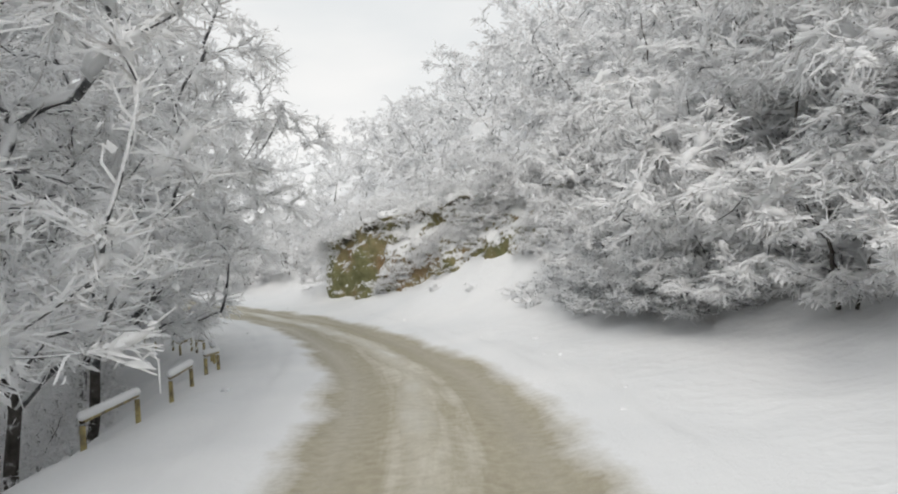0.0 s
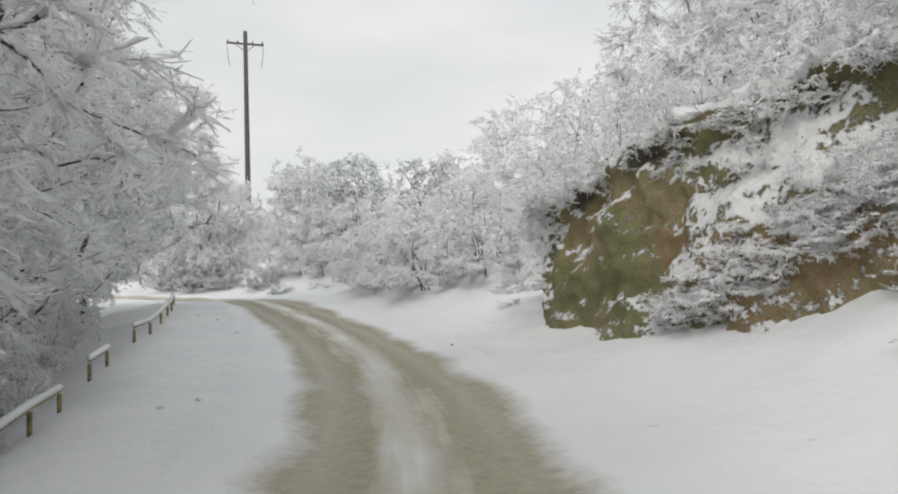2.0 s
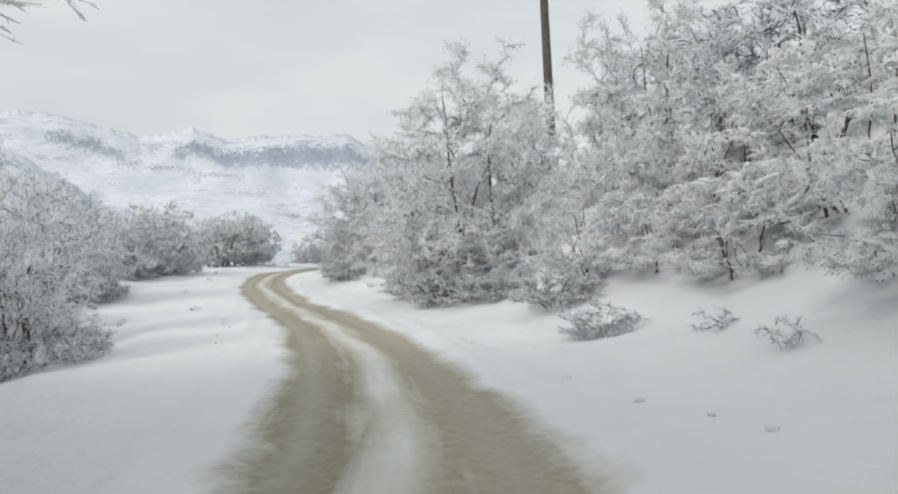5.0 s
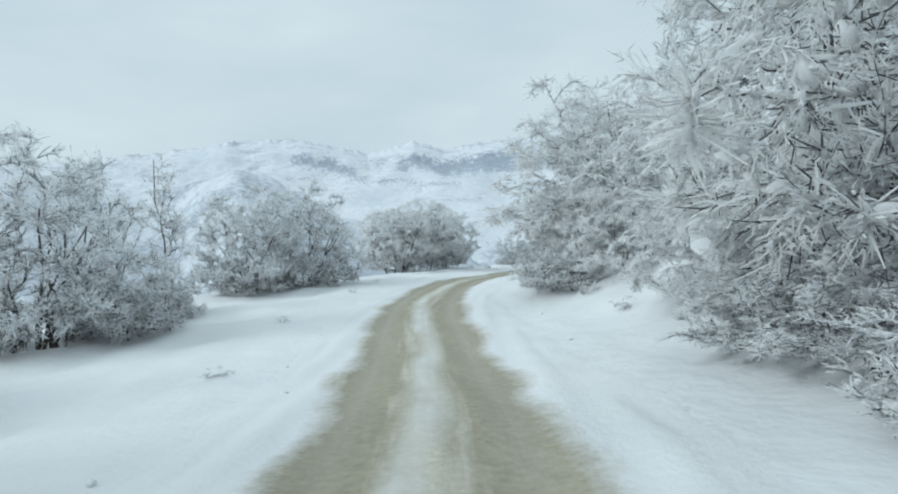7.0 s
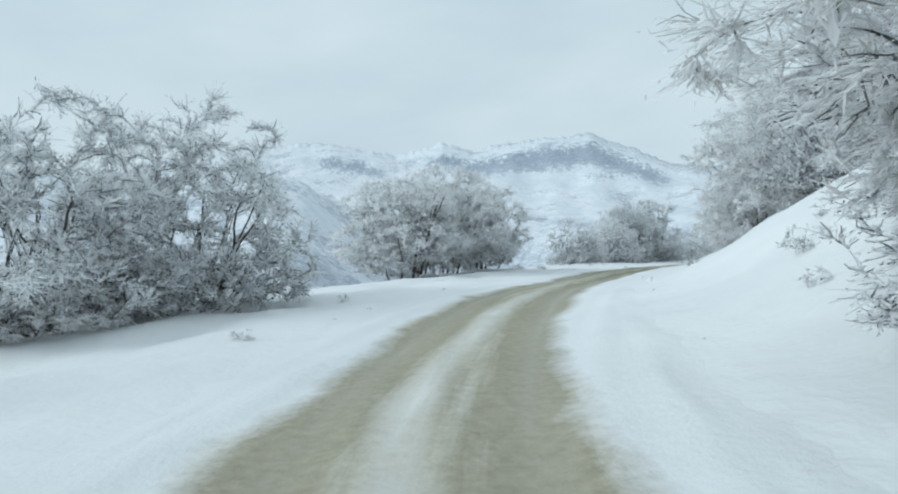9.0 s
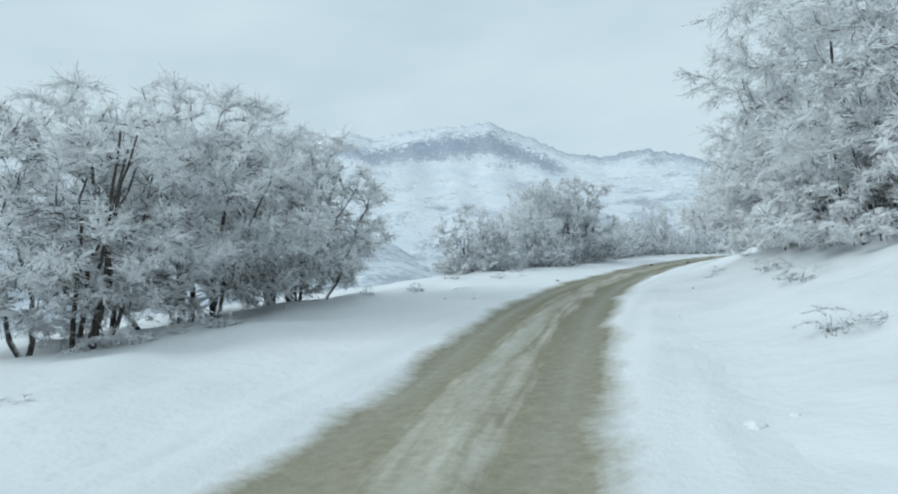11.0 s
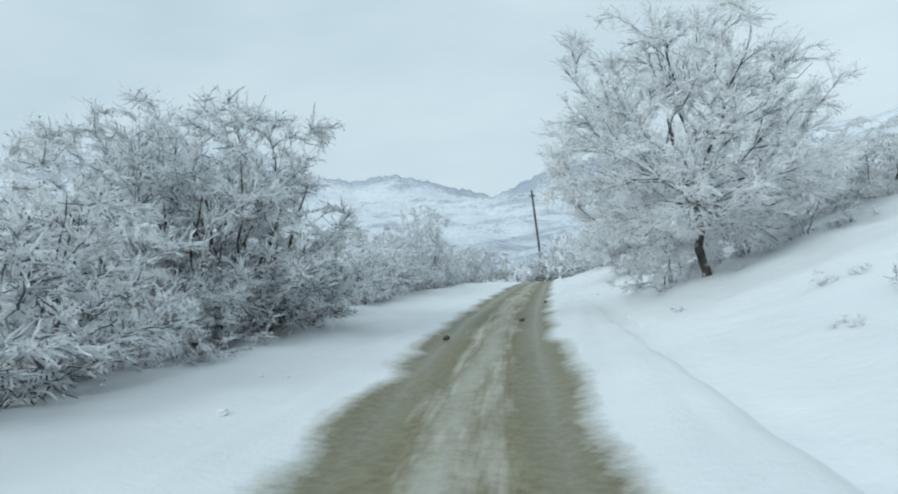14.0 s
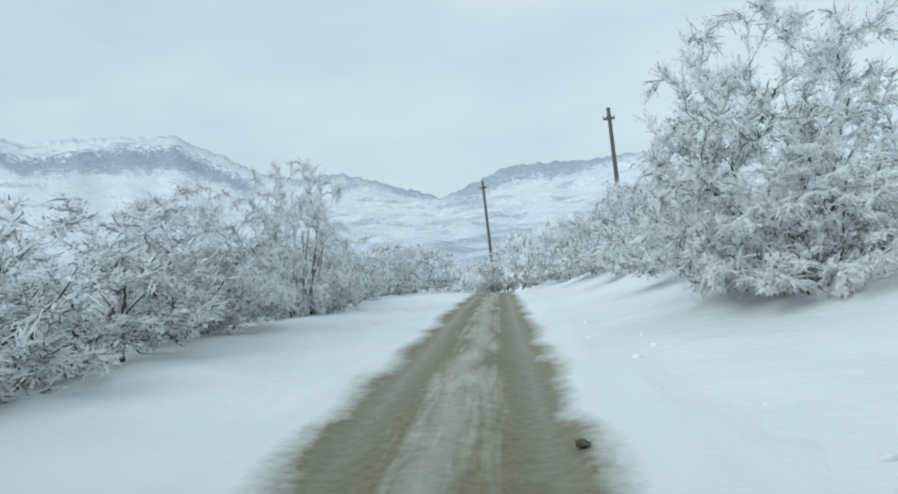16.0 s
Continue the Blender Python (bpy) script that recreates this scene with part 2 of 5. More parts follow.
def part(name, bm, mat, parent, label=""):
    me = bpy.data.meshes.new(name)
    bm.to_mesh(me)
    bm.free()
    me.materials.append(mat)
    return child(name, me, parent, label)


def tubes(p0, p1, r0, r1, sides):
    """Tapered open tubes from p0 to p1, all in one pair of arrays."""
    d = p1 - p0
    d /= np.linalg.norm(d, axis=1, keepdims=True) + 1e-9
    ref = np.where(np.abs(d[:, 2:3]) < 0.9, np.array([[0, 0, 1.0]]), np.array([[1.0, 0, 0]]))
    u = np.cross(d, ref)
    u /= np.linalg.norm(u, axis=1, keepdims=True)
    v = np.cross(d, u)
    a = np.arange(sides) * 2 * math.pi / sides
    ring = u[:, None] * np.cos(a)[None, :, None] + v[:, None] * np.sin(a)[None, :, None]
    verts = np.concatenate([p0[:, None] + ring * r0[:, None, None], p1[:, None] + ring * r1[:, None, None]], 1)
    k = np.arange(sides)
    quad = np.stack([k, (k + 1) % sides, (k + 1) % sides + sides, k + sides], 1)
    faces = quad[None] + (np.arange(len(p0)) * 2 * sides)[:, None, None]
    return verts.reshape(-1, 3), faces.reshape(-1, 4)


def bent_tube(line, radii, sides):
    """One tapered tube along a bent line, its rings shared."""
    way = np.gradient(line, axis=0)
    way /= np.linalg.norm(way, axis=1, keepdims=True)
    u = np.cross(way, np.array([[0, 0, 1.0]]))
    u /= np.linalg.norm(u, axis=1, keepdims=True)
    v = np.cross(way, u)
    a = np.arange(sides) * 2 * math.pi / sides
    ring = u[:, None] * np.cos(a)[None, :, None] + v[:, None] * np.sin(a)[None, :, None]
    verts = line[:, None] + ring * np.asarray(radii)[:, None, None]
    k = np.arange(sides)
    quad = np.stack([k, (k + 1) % sides, (k + 1) % sides + sides, k + sides], 1)
    return verts.reshape(-1, 3), (quad[None] + (np.arange(len(line) - 1) * sides)[:, None, None]).reshape(-1, 4)


def spikes(p, d, length, r):
    """Three-sided spikes from p along d."""
    d = d / (np.linalg.norm(d, axis=1, keepdims=True) + 1e-9)
    ref = np.where(np.abs(d[:, 2:3]) < 0.9, np.array([[0, 0, 1.0]]), np.array([[1.0, 0, 0]]))
    u = np.cross(d, ref)
    u /= np.linalg.norm(u, axis=1, keepdims=True)
    v = np.cross(d, u)
    a = np.arange(3) * 2 * math.pi / 3
    ring = u[:, None] * np.cos(a)[None, :, None] + v[:, None] * np.sin(a)[None, :, None]
    verts = np.concatenate([p[:, None] + ring * r[:, None, None], (p + d * length[:, None])[:, None]], 1)
    tri = np.array([[0, 1, 3], [1, 2, 3], [2, 0, 3]])
    faces = tri[None] + (np.arange(len(p)) * 4)[:, None, None]
    return verts.reshape(-1, 3), faces.reshape(-1, 3)


def feathers(p, d, length, r, rng):
    """Small twiglets coated with rime from p along d."""
    d = d / (np.linalg.norm(d, axis=1, keepdims=True) + 1e-9)
    u = np.cross(d, rng.normal(0, 1, d.shape))
    u /= np.linalg.norm(u, axis=1, keepdims=True) + 1e-9
    tip = p + d * length[:, None] + rng.normal(0, 0.12, d.shape) * length[:, None]
    mid = p + d * (0.5 * length[:, None]) + rng.normal(0, 0.1, d.shape) * length[:, None]
    w = u * r[:, None]
    verts = np.stack([p - w, p + w, mid + 0.85 * w, mid - 0.85 * w, tip + 0.45 * w, tip - 0.45 * w], 1)
    k = 6 * np.arange(len(p))[:, None]
    return verts.reshape(-1, 3), np.concatenate([k + np.array([c]) for c in ((0, 1, 2), (0, 2, 3), (3, 2, 4), (3, 4, 5))])


def slivers(p, d, length, r, rng):
    """Single slivers of rime from p along d."""
    d = d / (np.linalg.norm(d, axis=1, keepdims=True) + 1e-9)
    u = np.cross(d, rng.normal(0, 1, d.shape))
    u /= np.linalg.norm(u, axis=1, keepdims=True) + 1e-9
    verts = np.stack([p - u * r[:, None], p + u * r[:, None], p + d * length[:, None]], 1)
    return verts.reshape(-1, 3), np.arange(3 * len(p)).reshape(-1, 3)


# ---- the lie of the land ----
# the road's line: x, y, height
ROAD_LINE = [(0.6, -30, 0.1), (0.3, -15, 0.1), (0, 0, 0), (-0.3, 8.0, -0.14), (-2.0, 15.6, -0.25), (-4.9, 22.7, -0.18), (-10.9, 30.2, 0.2), (-16.9, 35.9, 0.75),
             (-21.4, 39.05, 0.79), (-28.4, 42.6, 0.95), (-35.45, 45.4, 1.15), (-39.1, 46.8, 1.27), (-47.2, 50.1, 1.95), (-54.7, 54.5, 2.6), (-62.0, 60.3, 2.9),
             (-67.8, 65.55, 3.15), (-72.9, 71.3, 3.3), (-77.6, 77.6, 3.37), (-82.0, 83.9, 3.38), (-87.5, 92.4, 3.35), (-95.6, 105.0, 3.15), (-106.3, 121.8, 2.55), (-115, 136, 1.05)]


def spline(points, step):
    p, out = np.array(points, float), []
    for i in range(len(p) - 1):
        a, b, c, d = p[max(i - 1, 0)], p[i], p[i + 1], p[min(i + 2, len(p) - 1)]
        for t in np.arange(0, 1, step):
            out.append(0.5 * (2 * b + (c - a) * t + (2 * a - 5 * b + 4 * c - d) * t**2 + (3 * b - a - 3 * c + d) * t**3))
    return np.array(out + [p[-1]])


LINE = spline(ROAD_LINE, 0.05)
LEN = np.r_[0, np.cumsum(np.linalg.norm(np.diff(LINE[:, :2], axis=0), axis=1))]
LEN -= LEN[np.argmin(np.linalg.norm(LINE[:, :2], axis=1))]
TAN = np.gradient(LINE[:, :2], axis=0)
TAN /= np.linalg.norm(TAN, axis=1, keepdims=True)

RIGHT_D = [0, 1.0, 2.2, 3.2, 4.2, 6, 9, 13, 18, 30]
RIGHT = {-35: [0, 0, 0.15, 0.5, 1.1, 2.5, 5, 8, 11, 16], 6: [0, 0, 0.08, 0.2, 0.35, 1.2, 4.0, 8, 12, 18], 15: [0, 0, 0.12, 0.32, 0.6, 2.1, 4.8, 8.5, 13, 20],
         20: [0, 0, 0.2, 0.65, 1.25, 4.3, 6.2, 9, 13, 20], 24: [0, 0, 0.22, 0.6, 1.15, 4.0, 6.4, 9.2, 13, 20], 26: [0, 0, 0.15, 0.36, 0.85, 3.9, 6.5, 9.5, 13, 20], 28.8: [0, 0, 0.1, 0.2, 0.4, 2.6, 5.9, 9, 12.5, 19], 30.8: [0, 0, 0.15, 0.4, 0.95, 2.9, 5.5, 8.5, 12, 18], 33: [0, 0, 0.15, 0.4, 1.1, 2.6, 5.2, 8.2, 12, 17],
         38: [0, 0, 0.1, 0.3, 0.8, 2.0, 4.5, 7, 10, 14], 50: [0, 0, 0, 0.05, 0.2, 1.0, 3, 6, 8.5, 12], 64: [0, 0, 0.05, 0.15, 0.4, 1.2, 3.2, 6.5, 8.5, 12],
         76: [0, 0, 0.15, 0.7, 1.55, 2.8, 4.2, 5.7, 7.5, 10], 90: [0, 0, 0.1, 0.4, 0.9, 1.7, 2.6, 4, 5.5, 9], 105: [0, 0, 0.1, 0.3, 0.6, 1.2, 2.2, 3.5, 5, 8],
         125: [0, 0, 0.1, 0.3, 0.55, 1.0, 1.8, 3, 4.5, 7], 190: [0, 0, 0.1, 0.3, 0.5, 0.8, 1.3, 2, 3, 5]}
LEFT_D = [0, 2.4, 3.3, 4.5, 6, 9, 14, 20, 35]
LEFT = {-35: [0, 0.05, 0.1, -0.8, -2, -4, -7, -10, -14], 18: [0, 0.05, 0.1, -0.5, -1.6, -3.5, -7, -10, -14], 27: [0, 0.05, 0.1, 0.0, -1.0, -3, -6.5, -9, -13],
        36: [0, 0.05, 0.1, 0.05, -0.6, -2.5, -5, -8, -13], 48: [0, 0, 0, -0.05, -0.4, -1.2, -3, -6, -12], 62: [0, 0, 0, 0, -0.1, -0.2, -0.8, -2.5, -8],
        80: [0, 0.1, 0.2, 0.25, 0.3, 0.4, 0.3, -0.5, -4], 100: [0, 0.2, 0.35, 0.5, 0.6, 0.6, 0.4, -0.3, -3], 125: [0, 0.2, 0.4, 0.55, 0.6, 0.5, 0.2, -0.5, -3],
        190: [0, 0.2, 0.4, 0.5, 0.5, 0.5, 0.3, 0, -1]}
SHIFT = ([-35, 10, 22, 32, 46, 62, 75, 90, 110, 190], [-0.15, -0.15, -0.5, -0.35, -0.3, -0.35, -0.8, -0.8, -0.5, -0.5])


def table(rows, cols, s, d):
    keys = np.array(sorted(rows), float)
    vals = np.array([rows[k] for k in sorted(rows)])
    at = np.stack([np.interp(s, keys, vals[:, j]) for j in range(vals.shape[1])], -1)
    k = np.clip(np.searchsorted(cols, d) - 1, 0, len(cols) - 2)
    c = np.array(cols, float)
    u = np.clip((d - c[k]) / (c[k + 1] - c[k]), 0, 1)
    lo, hi = np.take_along_axis(at, k[..., None], -1)[..., 0], np.take_along_axis(at, k[..., None] + 1, -1)[..., 0]
    return lo + (hi - lo) * u


def profile(s, d):
    """Height above the road, rounded off across the breaks."""
    return sum(w * sharp(s, d + k) for k, w in ((-0.6, 0.15), (-0.3, 0.22), (0, 0.26), (0.3, 0.22), (0.6, 0.15)))


def sharp(s, d):
    return np.where(d >= 0, table(RIGHT, RIGHT_D, s, np.maximum(d, 0)), table(LEFT, LEFT_D, s, np.maximum(-d, 0)))


def shift(s):
    return np.interp(s, *SHIFT)


def ripple(x, y):
    return 0.05 * np.sin(0.9 * x + 1.3 * np.sin(0.5 * y)) * np.sin(0.8 * y + 1.1 * np.sin(0.6 * x)) + 0.025 * np.sin(2.3 * x + 1.7 * y) * np.sin(1.9 * y - 1.1 * x)


def place(s, d):
    """World x, y and road height for a place along and across the road."""
    s = np.asarray(s, float)
    x, y, z = (np.interp(s, LEN, LINE[:, k]) for k in range(3))
    tx, ty = np.interp(s, LEN, TAN[:, 0]), np.interp(s, LEN, TAN[:, 1])
    k = np.hypot(tx, ty)
    return x + ty / k * d, y - tx / k * d, z


def along_across(x, y):
    """Along and across the road for world places."""
    x, y = np.ravel(x), np.ravel(y)
    best, s, d = np.full(len(x), 1e18), np.zeros(len(x)), np.zeros(len(x))
    for i in range(0, len(LINE), 4):
        dx, dy = x - LINE[i, 0], y - LINE[i, 1]
        q = dx * dx + dy * dy
        t = dx * TAN[i, 0] + dy * TAN[i, 1]
        c = dx * TAN[i, 1] - dy * TAN[i, 0]
        near = q < best
        best[near], s[near] = q[near], LEN[i] + np.clip(t[near], -1.2, 1.2)
        d[near] = np.sign(c[near]) * np.sqrt(q[near])
    return s, d


def smooth(a, b, x):
    t = np.clip((x - a) / (b - a), 0, 1)
    return t * t * (3 - 2 * t)


def ground(s, d):
    """Height of the snow at a place along and across the road."""
    x, y, z = place(s, d)
    side = np.abs(d - shift(s))
    bumpy = ripple(x, y) * smooth(1.8, 5, side) * 2.0 + 0.5 * ripple(2.7 * x + 3, 2.7 * y) * smooth(1.3, 2.2, side)
    groove = 0.09 * np.exp(-(((d - 1.75 - 0.012 * (s - 112)) / 0.13) ** 2)) * smooth(109, 112, s) * (1 - smooth(123, 126, s))
    return z + profile(s, d) + bumpy - groove


# the far crest: bearing to the left of +y, elevation in degrees
CREST = ([-180, -90, -40, -10, 10, 24, 29, 32, 35.3, 37.4, 42, 45, 48.7, 51, 55, 58, 63, 68, 70.5, 74.5, 80.5, 86, 92, 110, 140, 180],
         [9, 10, 9, 8, 7, 7.1, 7.4, 7.3, 6.1, 5.5, 7.3, 8.4, 8.2, 8.7, 10.8, 12.2, 12.3, 11.9, 12.8, 11.8, 13.3, 13.0, 12.0, 10, 9, 9])
RISE = ([0, 0.1, 0.25, 0.5, 0.75, 0.87, 0.89, 0.905, 1.0, 1.1, 1.7], [-0.01, -0.04, -0.04, 0.1, 0.46, 0.72, 0.745, 0.86, 1.0, 1.0, 0.85])
SLOPE = ([0, 0.1, 0.25, 0.5, 0.75, 0.88, 0.94, 1.0, 1.1, 1.7], [-0.01, -0.04, -0.04, 0.1, 0.48, 0.76, 0.9, 1.0, 1.02, 0.85])
# how far the crest breaks off in cliffs, by bearing
CLIFF = ([-180, 22, 45, 52, 80, 90, 180], [0.2, 0.4, 0.4, 0.55, 0.45, 0.2, 0.2])

def crest_line(b):
    """Elevation of the crest by bearing, with its small notches and knobs."""
    notch = 0.09 * np.sin(b * 2.9 + 1) * np.sin(b * 1.3) + 0.06 * np.sin(b * 7.3 + 2 * np.sin(b * 1.9)) + 0.035 * np.sin(b * 15.1 + 3 * np.sin(b * 2.3))
    return np.interp(b, *CREST) + 0.25 + notch


def far_height(x, y):
    dx, dy = x - MID[0], y - MID[1]
    r, b = np.hypot(dx, dy), np.degrees(np.arctan2(-dx, dy))
    rough = np.sin(b * 1.1) * np.sin(b * 0.63 + 1)
    q = r / (1900 * (1 + 0.004 * rough))
    broad = sum(np.interp(b + k, *CREST) for k in range(-12, 13, 3)) / 9
    up = smooth(0.78, 0.96, q)
    crest = 1900 * np.tan(np.radians(np.interp(b, *CREST) * up + broad * (1 - up) + 0.25))
    cliff = np.interp(b, *CLIFF)
    h = crest * (cliff * np.interp(q, *RISE) + (1 - cliff) * np.interp(q, *SLOPE))
    h = h + 9 * np.sin(r * 0.011 + b * 0.3) * np.sin(b * 0.4 + r * 0.006) * smooth(300, 800, r) * (1 - 0.6 * smooth(1500, 1700, r))
    h = h + 1900 * np.radians(crest_line(b) - np.interp(b, *CREST) - 0.25) * smooth(0.945, 0.99, q)
    knoll = np.sin(x * 0.013 + 1.5 * np.sin(y * 0.009)) * np.sin(y * 0.016 + 1.2 * np.sin(x * 0.011)) + 0.45 * np.sin(x * 0.041 + y * 0.017) * np.sin(y * 0.037 - x * 0.013)
    h = h + 7 * knoll * smooth(350, 700, r) * (1 - smooth(0.84, 0.88, q))
    return np.maximum(h, spur(x, y))


# the wooded spur in front of the crest: bearing, elevation in degrees
SPUR = ([-180, 58, 62, 66, 70, 72.7, 75, 77, 78.4, 79.4, 81.0, 83, 88, 95, 106, 125, 150, 180], [-3, -3, 0, 2.4, 4.6, 5.9, 6.7, 7.1, 7.6, 8.5, 9.4, 9.8, 10.4, 10.2, 10.8, 8.5, 5.0, -3])


def spur(x, y):
    """Height of the wooded spur that comes down from the valley side."""
    r, b = np.hypot(x - MID[0], y - MID[1]), np.degrees(np.arctan2(-(x - MID[0]), y - MID[1]))
    top = 950 * np.tan(np.radians(np.interp(b, *SPUR))) * (1 + 0.03 * np.sin(b * 1.3) * np.sin(b * 0.7 + 1))
    back = 950 + 60 * np.sin(b * 0.35)
    return top * np.exp(-(((r - back) / np.where(r < back, 310, 260)) ** 2)) + 6 * np.sin(x * 0.031) * np.sin(y * 0.027 + 1) - 6


# half height of the cliff band and of the bare rock along the crest, in degrees, by bearing
BAND = ([-180, 51.3, 53, 57, 64, 71.5, 73, 75.2, 76.2, 80.3, 81.8, 180], [0, 0, 0.5, 0.85, 0.75, 0.4, 0, 0, 0.42, 0.36, 0, 0])
LIP = ([-180, 20, 27, 35, 37, 40, 50, 52, 66, 69, 72, 74, 79, 83, 180], [0.2, 0.6, 2.6, 2.4, 0.8, 1.5, 1.3, 0.8, 0.7, 0.15, 0.3, 0.1, 0.1, 0.2, 0.2])


def rock_and_wood(x, y, h):
    """The crest's elevation, the cliff band, the bare rock along the crest, and the share of woodland."""
    r, b = np.hypot(x - MID[0], y - MID[1]), np.degrees(np.arctan2(-(x - MID[0]), y - MID[1]))
    on_spur = np.clip((spur(x, y) - h + 3) / 3, 0, 1) * smooth(8, 45, h)
    far = smooth(900, 1100, r)
    return crest_line(b), np.interp(b, *BAND) * far, np.interp(b, *LIP) * far, np.clip(on_spur, 0, 1)


def outer_height(x, y):
    """Height of the land away from the road."""
    shape = np.shape(x)
    s2, d2 = along_across(x, y)
    s2, d2 = s2.reshape(shape), d2.reshape(shape)
    local = np.interp(s2, LEN, LINE[:, 2]) + profile(s2, np.clip(d2, -35, 30))
    r = np.hypot(x - MID[0], y - MID[1])
    k = smooth(110, 330, r)
    z = local * (1 - k) + far_height(x, y) * k
    return z - 0.9 * (1 - smooth(13.5, 17.5, np.abs(d2))) * (r < 200)


def build_ground():
    # the strip on both sides of the road
    ss = np.arange(-34, 172, 0.45)
    dd = np.r_[np.linspace(-18, -6, 26), np.linspace(-5.7, 6.9, 64), np.linspace(7.3, 18, 26)]
    s, d = np.meshgrid(ss, dd, indexing="ij")
    x, y, _ = place(s, d)
    z = ground(s, d) - 0.3 * (1 - smooth(1.1, 1.7, np.abs(d - shift(s))))
    verts = np.stack([x, y, z], -1).reshape(-1, 3)
    near = len(verts)
    faces = [grid_faces(len(ss), len(dd))]
    # the land all round, out to the mountains, in the same sheet
    bearing = np.radians(np.r_[np.arange(15, 112, 0.15), np.arange(112, 375, 1.5), 375])
    rings = np.r_[np.linspace(0.5, 190, 62), np.geomspace(194, 1480, 70), np.arange(1490, 2000, 8), np.geomspace(2010, 3400, 14)]
    br, rr = np.meshgrid(bearing, rings, indexing="ij")
    gx, gy = MID[0] - rr * np.sin(br), MID[1] + rr * np.cos(br)
    gz = outer_height(gx, gy)
    outer = np.stack([gx, gy, gz], -1).reshape(-1, 3)
    outer_faces = grid_faces(len(bearing), len(rings))
    faces.append(outer_faces + near)
    me = raw_mesh("ground", np.concatenate([verts, outer]), np.concatenate(faces), SNOW)
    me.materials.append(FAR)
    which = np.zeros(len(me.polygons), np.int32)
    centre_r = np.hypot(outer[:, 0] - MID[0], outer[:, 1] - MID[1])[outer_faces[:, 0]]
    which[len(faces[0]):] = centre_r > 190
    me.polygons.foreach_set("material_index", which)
    for key, val in zip(("crest", "cliff", "lip", "wooded"), rock_and_wood(gx, gy, gz)):
        me.attributes.new(key, "FLOAT", "POINT").data.foreach_set("value", np.concatenate([np.zeros(near), val.ravel()]).astype(np.float32))
    return tagged(new("ground", me), "snow-covered ground, banks and distant mountain slopes", "ground", kind="structure")


def build_road():
    ss, dd = np.arange(-34, 172, 0.3), np.linspace(-3.2, 3.2, 92)
    s, e = np.meshgrid(ss, dd, indexing="ij")
    d = e + shift(s)
    x, y, _ = place(s, d)
    a = np.abs(e)
    rel = -0.035 * np.exp(-(((a - 0.78) / 0.28) ** 2)) + 0.02 * np.exp(-((a / 0.3) ** 2)) + 0.03 * np.exp(-(((a - 1.7) / 0.42) ** 2))
    rel = rel + 0.02 * np.sin(s * 1.3 + 3 * np.sin(e * 2)) * np.sin(e * 5 + s * 0.4) * (a < 1.9)
    z = ground(s, d) + rel - 0.035 * smooth(1.9, 3.2, a)
    me = raw_mesh("road", np.stack([x, y, z], -1).reshape(-1, 3), grid_faces(len(ss), len(dd)), ROAD)
    packed = np.exp(-(((e + 0.1 * np.sin(s * 0.35) + 0.05 * np.sin(s * 1.1)) / 0.36) ** 2)) * np.interp(s, [-34, 0, 14, 45, 78, 90, 172], [0.35, 0.38, 0.5, 0.68, 0.62, 0.42, 0.42])
    for key, val in (("across", e), ("along", s), ("packed", packed), ("thawed", np.interp(s, [-34, 30, 45, 58, 70, 85, 100, 172], [0.1, 0.15, 0.5, 0.35, 0.12, 0.3, 0.9, 0.95]) * (1 - 0.75 * smooth(-0.3, 0.4, e) * smooth(34, 42, s) * (1 - smooth(56, 66, s))))):
        me.attributes.new(key, "FLOAT", "POINT").data.foreach_set("value", np.ascontiguousarray(val.ravel(), np.float32))
    return tagged(new("road", me), "narrow road of brown slush and packed snow with wheel ruts", "road", kind="structure")


build_ground()
build_road()


# ---- trees and shrubs ----
def unit(v):
    return v / (np.linalg.norm(v, axis=-1, keepdims=True) + 1e-9)


